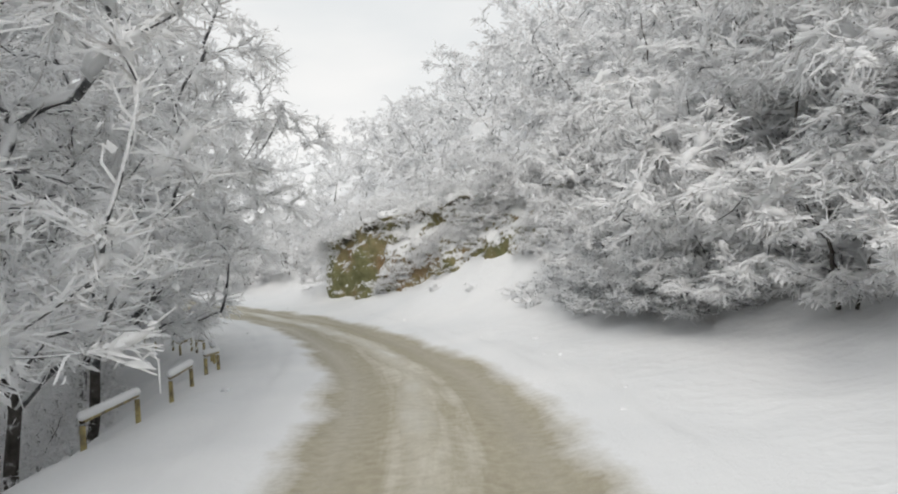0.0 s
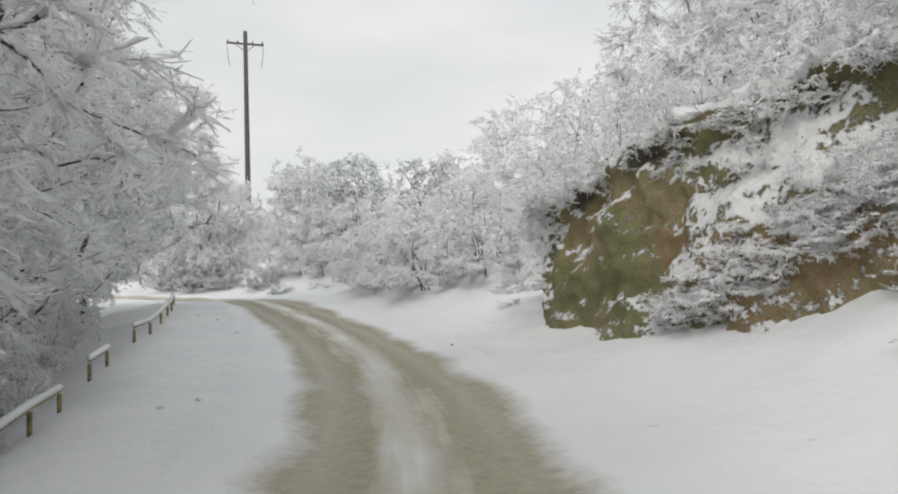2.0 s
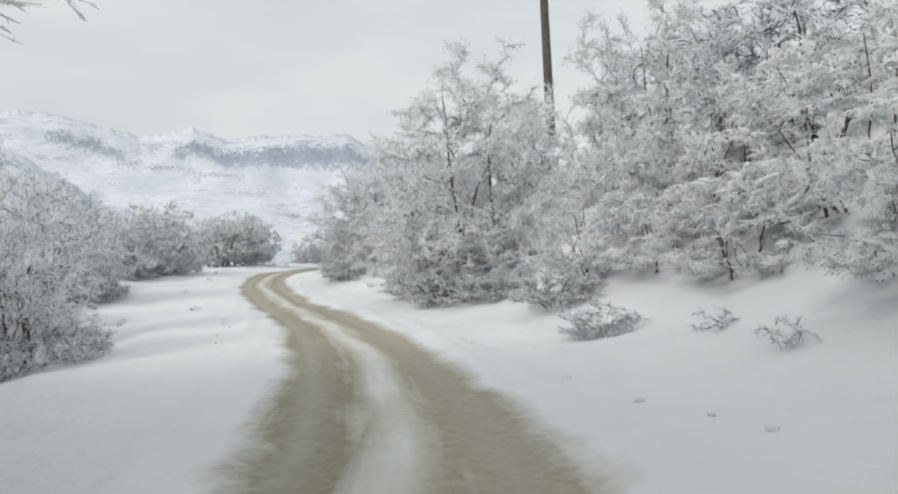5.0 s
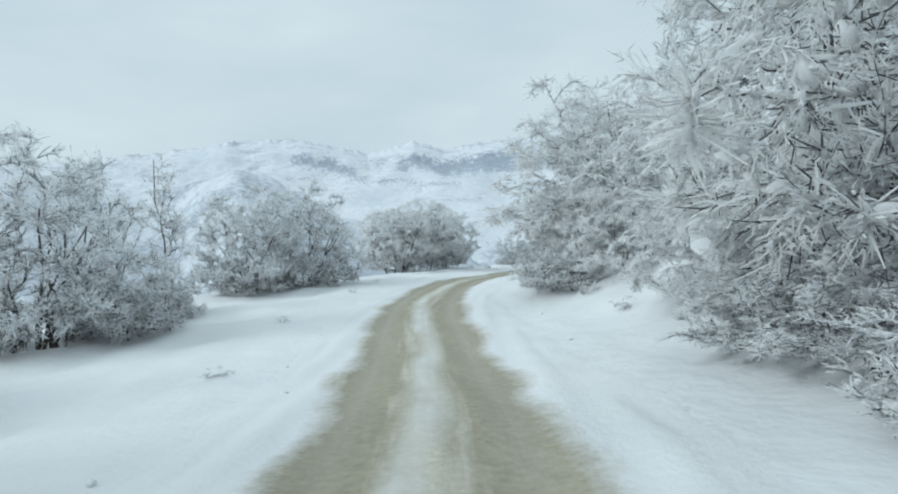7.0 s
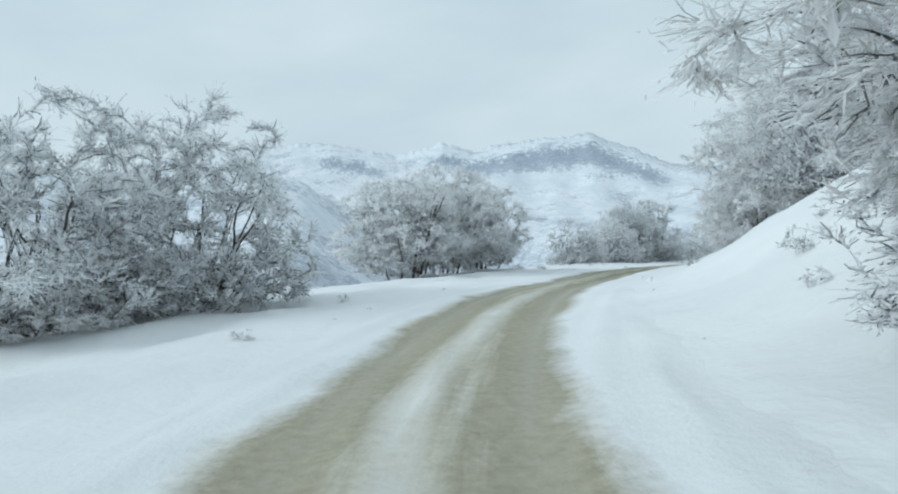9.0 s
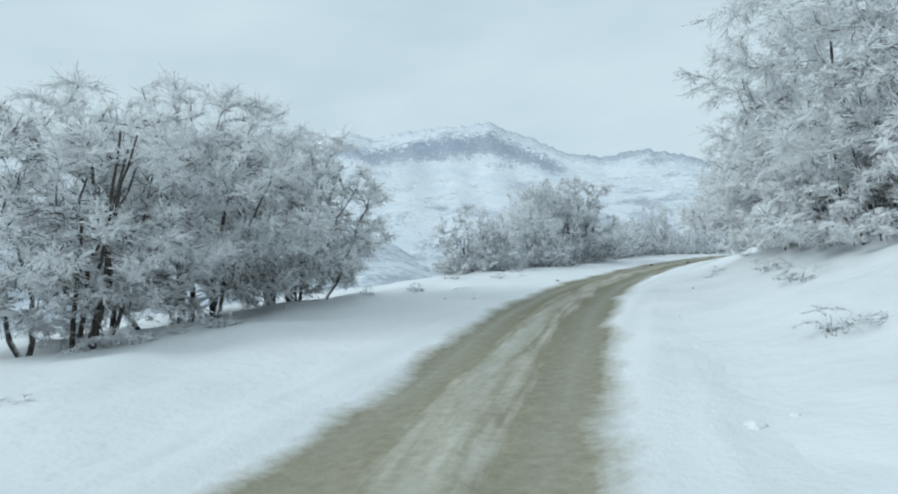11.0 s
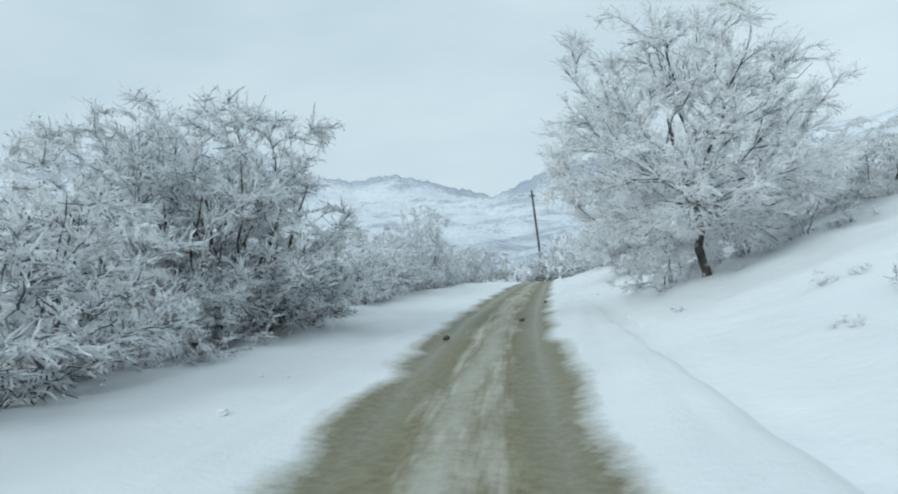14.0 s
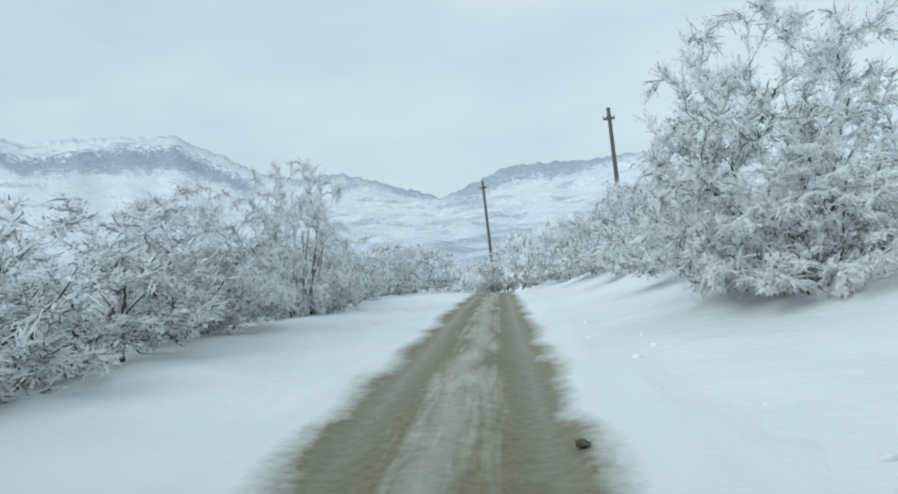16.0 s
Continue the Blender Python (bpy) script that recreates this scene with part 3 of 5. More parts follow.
def make_tree(name, seed, o, label, category):
    """A tree about one metre high: stems, limbs that branch out to fill a lumpy dome, clots of snow along the boughs and frosted twigs. It is scaled when planted."""
    rng = np.random.default_rng(seed)
    n, wide, low = o["boughs"], o["wide"], o["low"]
    # stems, bent, from the foot up into the crown
    lines = []
    for k in range(o["stems"]):
        a, out = rng.uniform(0, 6.28), o["spread"] * rng.uniform(0.35, 1.0)
        foot = np.array([math.cos(a), math.sin(a), 0]) * o["foot"] * rng.uniform(0.2, 1) + np.array([0, 0, -0.04])
        tip = np.array([math.cos(a) * out + o.get("lean", 0), math.sin(a) * out, o["stem_top"] * rng.uniform(0.75, 1.0)])
        t = np.linspace(0, 1, 9)[:, None]
        bend = rng.normal(0, 0.03, 3) * np.array([1, 1, 0.3])
        lines.append(foot + (tip - foot) * np.concatenate([t**1.25, t**1.25, t], 1) + bend * np.sin(t * 3.14 * 1.5) + rng.normal(0, 0.006, (9, 3)))
    # where the boughs end: thickest towards the outside of the dome
    up = rng.uniform(-0.95, 1.0, n)
    turn = rng.uniform(0, 2 * math.pi, n)
    lump = 1 + o.get("lumps", 1) * (0.1 * np.sin(turn * 3 + seed + 4 * up) + 0.08 * np.sin(turn * 5 - seed * 2 + 5 * up) + 0.04 * rng.normal(0, 1, n))
    f = rng.uniform(0.1, 1, n) ** 0.45 * lump
    flat = np.sqrt(np.clip(1 - np.abs(up) ** o["square"], 0, 1))
    mid = low + (1 - low) * o["belly"]
    z = np.where(up > 0, mid + (1 - mid) * up * np.clip(f + 0.12, 0, 1.05), mid + (mid - low) * up * np.clip(f + 0.3, 0, 1.0))
    c = np.stack([np.cos(turn) * flat * f * wide, np.sin(turn) * flat * f * wide, z], -1)
    c[:, 0] += o.get("lean", 0) * z
    lone = np.sort(((c[:, None] - c[None]) ** 2).sum(-1), 1)[:, 3] ** 0.5 > (0.075 if n > 200 else 0.2)
    c[lone] = np.array([0, 0, mid]) + (c[lone] - np.array([0, 0, mid])) * 0.86
    # boughs gather in flat clumps with gaps between them
    heart = c[rng.choice(n, max(4, n // o.get("clump", 7)), replace=False)]
    near = np.argmin(((c[:, None] - heart[None]) ** 2).sum(-1), 1)
    draw = np.where(rng.uniform(0, 1, n) < 0.85, rng.uniform(0.15, 0.5, n), 0.0)[:, None]
    c = c + (heart[near] - c) * draw * np.array([1, 1, 1.35])
    # limbs: every bough springs from the nearest wood that already stands
    wood = [(p, s, unit(l[min(i + 1, 8)] - l[i - 1])) for l in lines for i, (p, s) in enumerate(zip(l, np.linspace(0, 0.9, 9))) if p[2] > o["clear"]]
    best, src = np.full(n, 9.0), np.zeros(n, int)
    nodes, path, head, up_of = [], [], [], []

    def add(p, s, h, parent):
        nodes.append(p), path.append(s), head.append(h), up_of.append(parent)
        gap = c - p
        cost = np.linalg.norm(gap, axis=1) + o["reach"] * s + 0.5 * np.clip(-gap[:, 2] - 0.02, 0, 1)
        better = cost < best
        best[better], src[better] = cost[better], len(nodes) - 1

    for p, s, h in wood:
        add(p, s, h, -1)
    curve, load, owner = np.zeros((n, 5, 3)), np.ones(n), {}
    todo = np.ones(n, bool)
    q = np.linspace(0, 1, 5)[:, None]
    order = []
    for _ in range(n):
        i = int(np.argmin(np.where(todo, best, 99)))
        todo[i] = False
        j = src[i]
        a, b = nodes[j], c[i]
        ln = float(np.linalg.norm(b - a))
        ctrl = a * 0.5 + b * 0.5 + head[j] * 0.25 * ln + np.array([0, 0, o["arch"] * ln]) + rng.normal(0, 0.1 * ln, 3)
        curve[i] = (1 - q) ** 2 * a + 2 * q * (1 - q) * ctrl + q * q * b
        order.append((i, up_of[j]))
        for k in (2, 3, 4):
            add(curve[i, k], path[j] + ln * k / 4, unit(curve[i, k] - curve[i, k - 1]), i)
    for i, parent in reversed(order):
        if parent >= 0:
            load[parent] += load[i]
    r0 = o["limb_r"] * load ** 0.42
    rad = r0[:, None] * np.linspace(1, 0.65, 5)[None]
    lv, lf = tubes(curve[:, :-1].reshape(-1, 3), curve[:, 1:].reshape(-1, 3), rad[:, :-1].ravel(), rad[:, 1:].ravel(), 3)
    lt = np.concatenate([lf[:, :3], lf[:, [0, 2, 3]]])
    # clots of snow that lie along the boughs
    m = o["clots"]
    who = np.repeat(np.arange(n), m)
    pos = rng.uniform(1.2, 4.0, len(who))
    k = np.minimum(pos.astype(int), 3)
    at = curve[who, k] + (curve[who, k + 1] - curve[who, k]) * (pos - k)[:, None]
    way = unit(curve[who, k + 1] - curve[who, k])
    side = unit(np.cross(way, [0, 0, 1.0]) + 1e-3)
    top = unit(np.cross(side, way))
    inner = np.clip(1 - np.linalg.norm((at - [0, 0, mid]) / [wide, wide, 0.55], axis=1), 0, 1)
    size = o["clot"] * rng.uniform(0.45, 1.15, len(who)) ** 1.3 * (1 + 1.0 * inner)
    g = (1 + 5**0.5) / 2
    ico = np.array([(-1, g, 0), (1, g, 0), (-1, -g, 0), (1, -g, 0), (0, -1, g), (0, 1, g), (0, -1, -g), (0, 1, -g), (g, 0, -1), (g, 0, 1), (-g, 0, -1), (-g, 0, 1)]) / 1.9
    tri = np.array([(0, 11, 5), (0, 5, 1), (0, 1, 7), (0, 7, 10), (0, 10, 11), (1, 5, 9), (5, 11, 4), (11, 10, 2), (10, 7, 6), (7, 1, 8), (3, 9, 4), (3, 4, 2), (3, 2, 6), (3, 6, 8), (3, 8, 9), (4, 9, 5), (2, 4, 11), (6, 2, 10), (8, 6, 7), (9, 8, 1)])
    shape = ico[None] * rng.uniform(0.55, 1.35, (len(who), 12, 1))
    cv = at[:, None] + size[:, None, None] * (shape[..., :1] * way[:, None] * 1.6 + shape[..., 1:2] * side[:, None] * 0.85 + (shape[..., 2:] + 0.3) * top[:, None] * o.get("thick", 0.55))
    cv, cf = cv.reshape(-1, 3), (tri[None] + (np.arange(len(who)) * 12)[:, None, None]).reshape(-1, 3)
    # twigs that fan out from the boughs, with blades of rime
    m = o["twigs"]
    who = np.repeat(np.arange(n), m)
    pos = 4 * (1 - rng.uniform(0, 1, len(who)) ** 1.5 * 0.8)
    k = np.minimum(pos.astype(int), 3)
    at = curve[who, k] + (curve[who, k + 1] - curve[who, k]) * (pos - k)[:, None]
    way = unit(curve[who, k + 1] - curve[who, k])
    fan = unit(way * 0.8 + rng.normal(0, 0.6, (len(who), 3)) * np.array([1, 1, 0.6]) + np.array([0, 0, o["droop"]]))
    ln = o["twig_len"] * rng.uniform(0.4, 1.3, len(who))
    pv, pf = feathers(at, fan, ln, np.full(len(who), o["twig_r"]), rng)
    # sheltered twigs inside the crown and low down stay bare; their dark wood also paints its inner shade
    deep = np.clip(1 - np.linalg.norm((at - [0, 0, mid]) / [wide, wide, 0.6], axis=1), 0, 1)
    bare = rng.uniform(0, 1, len(who)) < o.get("bare", 0.5) * np.clip(1.7 * deep - 0.25 + 0.5 * np.clip(1 - at[:, 2] / max(low + 0.22, 0.1), 0, 1), 0, 1)
    # a pad of snow along most of the others
    on = np.flatnonzero((rng.uniform(0, 1, len(who)) < o["cover"]) & ~bare)
    pl, pw = ln[on] * rng.uniform(0.14, 0.34, len(on)), o["pad"] * rng.uniform(0.3, 1.2, len(on)) ** 1.3
    pd = unit(fan[on] * [1, 1, 0.6])
    ps = unit(np.cross(pd, [0, 0, 1.0]) + 1e-3)
    pt = np.cross(ps, pd)
    pc = at[on] + fan[on] * (ln[on] * rng.uniform(0.1, 0.95, len(on)))[:, None]
    jag = rng.uniform(0.5, 1.4, (len(on), 5))
    dv = np.stack([pc + pd * (pl * jag[:, 0])[:, None], pc + ps * (pw * jag[:, 1])[:, None], pc - pd * (pl * jag[:, 2])[:, None], pc - ps * (pw * jag[:, 3])[:, None],
                   pc + pt * (0.9 * pw * jag[:, 4])[:, None]], 1).reshape(-1, 3)
    df = (np.array([(0, 1, 4), (1, 2, 4), (2, 3, 4), (3, 0, 4)])[None] + (np.arange(len(on)) * 5)[:, None, None]).reshape(-1, 3)
    cv, cf = np.concatenate([cv, dv]), np.concatenate([cf, df + len(cv)])
    base = np.repeat(np.arange(len(who)), o["sprigs"])
    u = rng.uniform(0.05, 1.0, (len(base), 1))
    e = unit(fan[base] * 0.6 + rng.normal(0, 0.7, (len(base), 3)) * np.array([1, 1, 0.7]) + np.array([0, 0, o["droop"]]))
    sv, sf = slivers(at[base] + fan[base] * (ln[base][:, None] * u), e, o["twig_len"] * rng.uniform(0.18, 0.42, len(base)), o["twig_r"] * rng.uniform(0.7, 1.2, len(base)), rng)
    verts, faces = np.concatenate([cv, pv, sv]), np.concatenate([cf, pf + len(cv), sf + len(cv) + len(pv)])
    sheet = np.concatenate([np.full(len(cf), 2), np.tile(bare, 4), bare[base]]).astype(np.int32)
    above = verts[faces[:, 0], 2] > 0.0
    faces, sheet = faces[above], sheet[above]
    root = tagged(new(name), label, category)
    ev, ef = [lv], [lt]
    for line in lines:
        rr = o["stem_r"] * rng.uniform(0.7, 1.1) * np.linspace(1, 0.3, 9)
        tv, tf = tubes(line[:-1], line[1:], rr[:-1], rr[1:], 7 if o["stems"] == 1 else 5)
        if o.get("small"):
            ef.append(np.concatenate([tf[:, :3], tf[:, [0, 2, 3]]]) + sum(len(x) for x in ev))
            ev.append(tv)
        else:
            child("trunk" if o["stems"] == 1 else "stem", raw_mesh("stem", tv, tf, BARK), root)
    ev, ef = np.concatenate(ev), np.concatenate(ef)
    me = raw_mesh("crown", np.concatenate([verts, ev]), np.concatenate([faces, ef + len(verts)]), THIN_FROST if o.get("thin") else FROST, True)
    me.materials.append(LIMB)
    me.materials.append(PAD)
    which = np.ones(len(me.polygons), np.int32)
    which[:len(faces)] = sheet
    me.polygons.foreach_set("material_index", which)
    child("crown", me, root)
    root["half_width"] = float(np.percentile(np.hypot(verts[:, 0], verts[:, 1]), 97))
    return root


TALL = dict(stems=1, spread=0.05, foot=0.0, stem_top=0.9, stem_r=0.012, clear=0.1, reach=0.25, boughs=780, wide=0.4, low=0.2, belly=0.45, square=2.5, arch=0.1, limb_r=0.0011, clots=1, clot=0.009, twigs=17, twig_len=0.036, twig_r=0.0012, sprigs=2, droop=-0.14, pad=0.0036, cover=0.95, bare=0.12)
ROUND = dict(stems=1, spread=0.02, lean=-0.06, foot=0.0, stem_top=0.75, stem_r=0.016, clear=0.2, reach=0.8, lumps=0.5, boughs=880, wide=0.52, low=0.08, belly=0.42, square=2.3, arch=0.04, limb_r=0.0017, clots=1, clot=0.007, twigs=17, twig_len=0.06, twig_r=0.0017, sprigs=2, droop=0.06, pad=0.003, cover=0.85, bare=0.25)
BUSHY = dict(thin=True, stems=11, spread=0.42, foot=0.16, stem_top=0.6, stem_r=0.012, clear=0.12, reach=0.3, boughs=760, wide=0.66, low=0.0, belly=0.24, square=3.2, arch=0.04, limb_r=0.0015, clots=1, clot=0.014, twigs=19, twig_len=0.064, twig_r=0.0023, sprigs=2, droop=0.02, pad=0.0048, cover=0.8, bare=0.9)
BIG = dict(stems=3, spread=0.16, foot=0.05, stem_top=0.8, stem_r=0.012, clear=0.08, reach=0.25, boughs=860, wide=0.5, low=0.0, belly=0.24, square=2.8, arch=0.06, limb_r=0.0012, clots=1, clot=0.01, twigs=19, twig_len=0.052, twig_r=0.0015, sprigs=2, droop=-0.16, pad=0.0043, cover=0.92, bare=0.7)
ARCH = dict(stems=7, spread=0.4, foot=0.15, stem_top=0.7, stem_r=0.009, clear=0.1, reach=0.15, boughs=400, wide=0.7, low=-0.04, belly=0.24, square=2.8, arch=0.16, limb_r=0.0017, clots=3, clot=0.017, twigs=19, twig_len=0.066, twig_r=0.0029, sprigs=3, droop=-0.3, pad=0.0062, cover=0.95, bare=0.25, clump=8)
UMBRELLA = dict(stems=9, spread=0.5, foot=0.2, stem_top=0.7, stem_r=0.012, clear=0.26, reach=0.3, boughs=950, wide=0.62, low=0.05, belly=0.36, square=3.0, arch=0.06, limb_r=0.0016, clots=1, clot=0.014, twigs=20, twig_len=0.058, twig_r=0.0019, sprigs=2, droop=0.0, pad=0.0046, cover=0.9, bare=0.95)
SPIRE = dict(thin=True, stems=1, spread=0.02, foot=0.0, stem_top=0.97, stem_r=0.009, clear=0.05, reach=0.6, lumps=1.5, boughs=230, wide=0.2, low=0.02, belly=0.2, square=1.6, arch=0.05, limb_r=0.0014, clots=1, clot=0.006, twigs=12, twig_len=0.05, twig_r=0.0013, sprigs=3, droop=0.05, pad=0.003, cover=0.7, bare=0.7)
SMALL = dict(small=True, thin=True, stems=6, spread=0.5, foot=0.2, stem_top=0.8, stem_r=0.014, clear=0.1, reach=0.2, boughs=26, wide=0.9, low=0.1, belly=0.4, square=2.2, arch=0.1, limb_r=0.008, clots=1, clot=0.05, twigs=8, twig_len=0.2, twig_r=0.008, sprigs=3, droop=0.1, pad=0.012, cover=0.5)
KINDS = {}
for kind, o, seeds, nm, cat, lab in (("tall", TALL, (11, 12), "tree", "tree", "tall bare tree thick with hoar frost and snow"),
                                     ("round", ROUND, (21,), "tree", "tree", "round bare tree with frosted twigs and a dark leaning trunk"),
                                     ("bushy", BUSHY, (31, 32, 33), "bush", "bush", "broad many-stemmed bush white with hoar frost"),
                                     ("umbrella", UMBRELLA, (71, 72), "bush", "bush", "many-stemmed bush with dark bare stems under a frosted crown"),
                                     ("spire", SPIRE, (81,), "tree", "tree", "slender young tree with sparse frosted twigs"),
                                     ("big", BIG, (61, 62), "tree", "tree", "wide low-branched tree heavy with frost and snow"),
                                     ("arch", ARCH, (41, 42, 43), "bush", "bush", "drooping bush bent under snow and frost"),
                                     ("small", SMALL, (51, 52, 53), "shrub", "shrub", "low snowy shrub on the bank")):
    KINDS[kind] = [make_tree(nm, sd, o, lab, cat) for sd in seeds]
    if kind in ("bushy", "arch", "tall"):
        far_o = {**o, "boughs": o["boughs"] * 2 // 5, "clots": 1, "clot": o["clot"] * 1.3, "twigs": 13, "sprigs": 3, "pad": o["pad"] * 1.5, "stems": max(1, o["stems"] // 2), "twig_r": o["twig_r"] * 1.8, "twig_len": o["twig_len"] * 1.3}
        KINDS[kind + "_far"] = [make_tree(nm, sd + 100, far_o, lab, cat) for sd in seeds[:3]]
FIRST = {}


def plant(kind, s, d, height, half, turn=None, pick=None, group="", rise=0.0):
    """A tree or bush of that height and half width, standing on the snow beside the road."""
    x, y, _ = place(s, d)
    z = float(ground(s, d)) - 0.06 + rise
    rr = random.Random(int(s * 131 + d * 977))
    if (kind == "arch" and height < 1.7) or (kind == "bushy" and height < 3.0):
        kind += "_far"
    proto = KINDS[kind][rr.randrange(len(KINDS[kind])) if pick is None else pick]
    turn = rr.uniform(0, 360) if turn is None else turn
    wide = half / proto["half_width"]
    m = pose(float(x), float(y), z, rr.uniform(-4, 4), rr.uniform(-4, 4), turn) @ Matrix.Diagonal((wide, wide, height, 1))
    if proto.name not in FIRST:
        FIRST[proto.name] = (proto, m, group)
        return proto
    return tagged(copy_thing(proto, m), group=group)


# the wood below the road
for s, d, h, w in ((-3, -6.2, 9, 3.8), (2, -6.0, 9.5, 4), (6.5, -6.0, 10, 4), (11, -5.8, 10, 4), (15.5, -5.8, 10.5, 4.2), (20.5, -6.8, 11, 4.2), (25, -7.4, 10.5, 4.0), (29.5, -7.5, 10.5, 4.0), (33.5, -7.4, 10, 4.0),
                   (37.5, -6.7, 10.5, 4.4), (41.5, -5.9, 9.8, 4.4), (46, -8, 6.5, 2.8)):
    plant("tall", s, d, h, w, group="trees below the road")
for s, d, h, w in ((4, -11, 12, 4), (12, -11, 13, 4), (20, -11.5, 13, 4), (28, -12, 13, 4.2), (35, -12, 12, 4), (42, -13, 10, 3.6)):
    plant("tall_far", s, d, h, w, group="trees below the road")
for s, d, h, w in ((5, -6.8, 2.2, 1.7), (8.5, -6.8, 2.2, 1.7), (12, -6.8, 2.2, 1.7), (15.5, -6.8, 2.2, 1.6), (19, -6.8, 2.2, 1.6), (22.5, -6.8, 2.3, 1.6), (26, -6.8, 2.2, 1.6), (29.5, -6.8, 2.2, 1.6), (33, -6.8, 2.2, 1.6), (36.5, -6.8, 2.2, 1.6), (40, -6.9, 2.4, 1.6), (44, -7.0, 2.8, 1.8)):
    plant("arch", s, d, h, w, group="bushes below the rail")
# the wooded hillside above the road
hill = random.Random(7)
for row, (d0, h0) in enumerate(((6.3, 3.8), (8.6, 4.8), (11.4, 5.4), (14.6, 5.8), (17.8, 5.8))):
    s = -5.0
    while s < 47:
        near = s < 17
        if not (row == 0 and 16 < s < 30):
            h = h0 * hill.uniform(0.85, 1.15) * (1.12 if near else 0.9 if s < 30 else 0.62 if row == 0 else 0.52)
            kind = "arch"
            plant(kind + ("_far" if row > 1 or (row == 1 and s > 17) else ""), s, d0 + hill.uniform(-0.6, 0.6), h, h * hill.uniform(0.58, 0.72), group="bushes on the hillside")
        s += hill.uniform(2.5, 3.4) * (1.0 if row < 2 else 1.25 if row < 3 else 1.6)
for s, d, h, w in ((4.5, 5.2, 2.8, 2.2), (7.4, 5.0, 2.6, 2.1), (9.6, 5.0, 2.4, 2.0), (11.6, 5.1, 2.5, 2.0), (13.8, 5.3, 2.2, 1.9), (33.4, 4.5, 2.4, 1.8), (36.0, 4.0, 3.0, 2.2), (38.8, 3.9, 2.9, 2.1), (41.4, 4.2, 2.6, 2.0), (45, 5.4, 2.2, 1.7),
                   (17, 6.2, 1.9, 1.6), (19.4, 6.0, 1.9, 1.6), (22, 6.0, 1.9, 1.6), (24.4, 5.9, 2.0, 1.7), (26.8, 5.8, 1.9, 1.6), (29, 5.8, 2.0, 1.7), (31.0, 5.5, 1.5, 1.2), (30.3, 5.0, 0.9, 0.9), (31.9, 5.0, 1.3, 1.1), (31.4, 4.4, 0.8, 0.8)):
    plant("arch", s, d, h, w, group="bushes on the hillside")
rim = random.Random(11)
for s in np.arange(17.0, 29.4, 0.5):
    top = float(np.interp(s, [16.5, 19.5, 22.5, 25, 28.4, 29.4], [4.3, 4.1, 3.75, 3.45, 2.75, 2.5]))
    d = float(np.interp(s, [16.5, 19.5, 22.8, 25.4, 28.6], [6.4, 5.6, 4.4, 3.8, 4.0])) + rim.uniform(0.0, 0.5)
    plant("arch", float(s), d - 0.25, rim.uniform(0.5, 1.7), rim.uniform(0.7, 1.2), group="bushes on the rock", rise=max(top - float(profile(s, d)) - 0.1, 0))
for s, f in ((17.5, 0.3), (18.6, 0.55), (19.6, 0.25), (20.5, 0.5), (21.3, 0.7), (22.2, 0.35), (22.8, 0.8), (23.2, 0.65), (24.3, 0.72), (25.1, 0.85), (26.0, 0.8), (20.0, 0.8), (21.0, 0.15), (18.0, 0.8), (26.9, 0.85), (28.2, 0.6), (29.2, 0.3), (29.0, 0.7)):
    top = float(np.interp(s, [16.5, 19.5, 22.5, 25, 28.4], [4.3, 4.1, 3.75, 3.45, 2.75]))
    d = float(np.interp(s, [16.5, 19.5, 22.8, 25.4], [5.0, 4.4, 3.3, 2.95])) + f * 1.0 + 0.1
    plant("arch", s, d, rim.uniform(0.5, 0.8), rim.uniform(0.5, 0.8), group="bushes on the rock", rise=max(f * top + 0.2 - float(profile(s, d)), 0))
for k in range(52):
    s, f = 16.8 + 7.6 * ((k * 0.618) % 1.0), 0.12 + 0.8 * ((k * 0.38 + 0.1) % 1.0)
    top = float(np.interp(s, [16.5, 19.5, 22.5, 25], [4.3, 4.1, 3.75, 3.45]))
    d = float(np.interp(s, [16.5, 19.5, 22.8, 25.4], [5.0, 4.4, 3.3, 2.95])) + f * 1.0
    plant("arch", s, d, rim.uniform(0.35, 0.9), rim.uniform(0.4, 0.8), group="bushes on the rock", rise=max(f * top + 0.1 - float(profile(s, d)), 0))
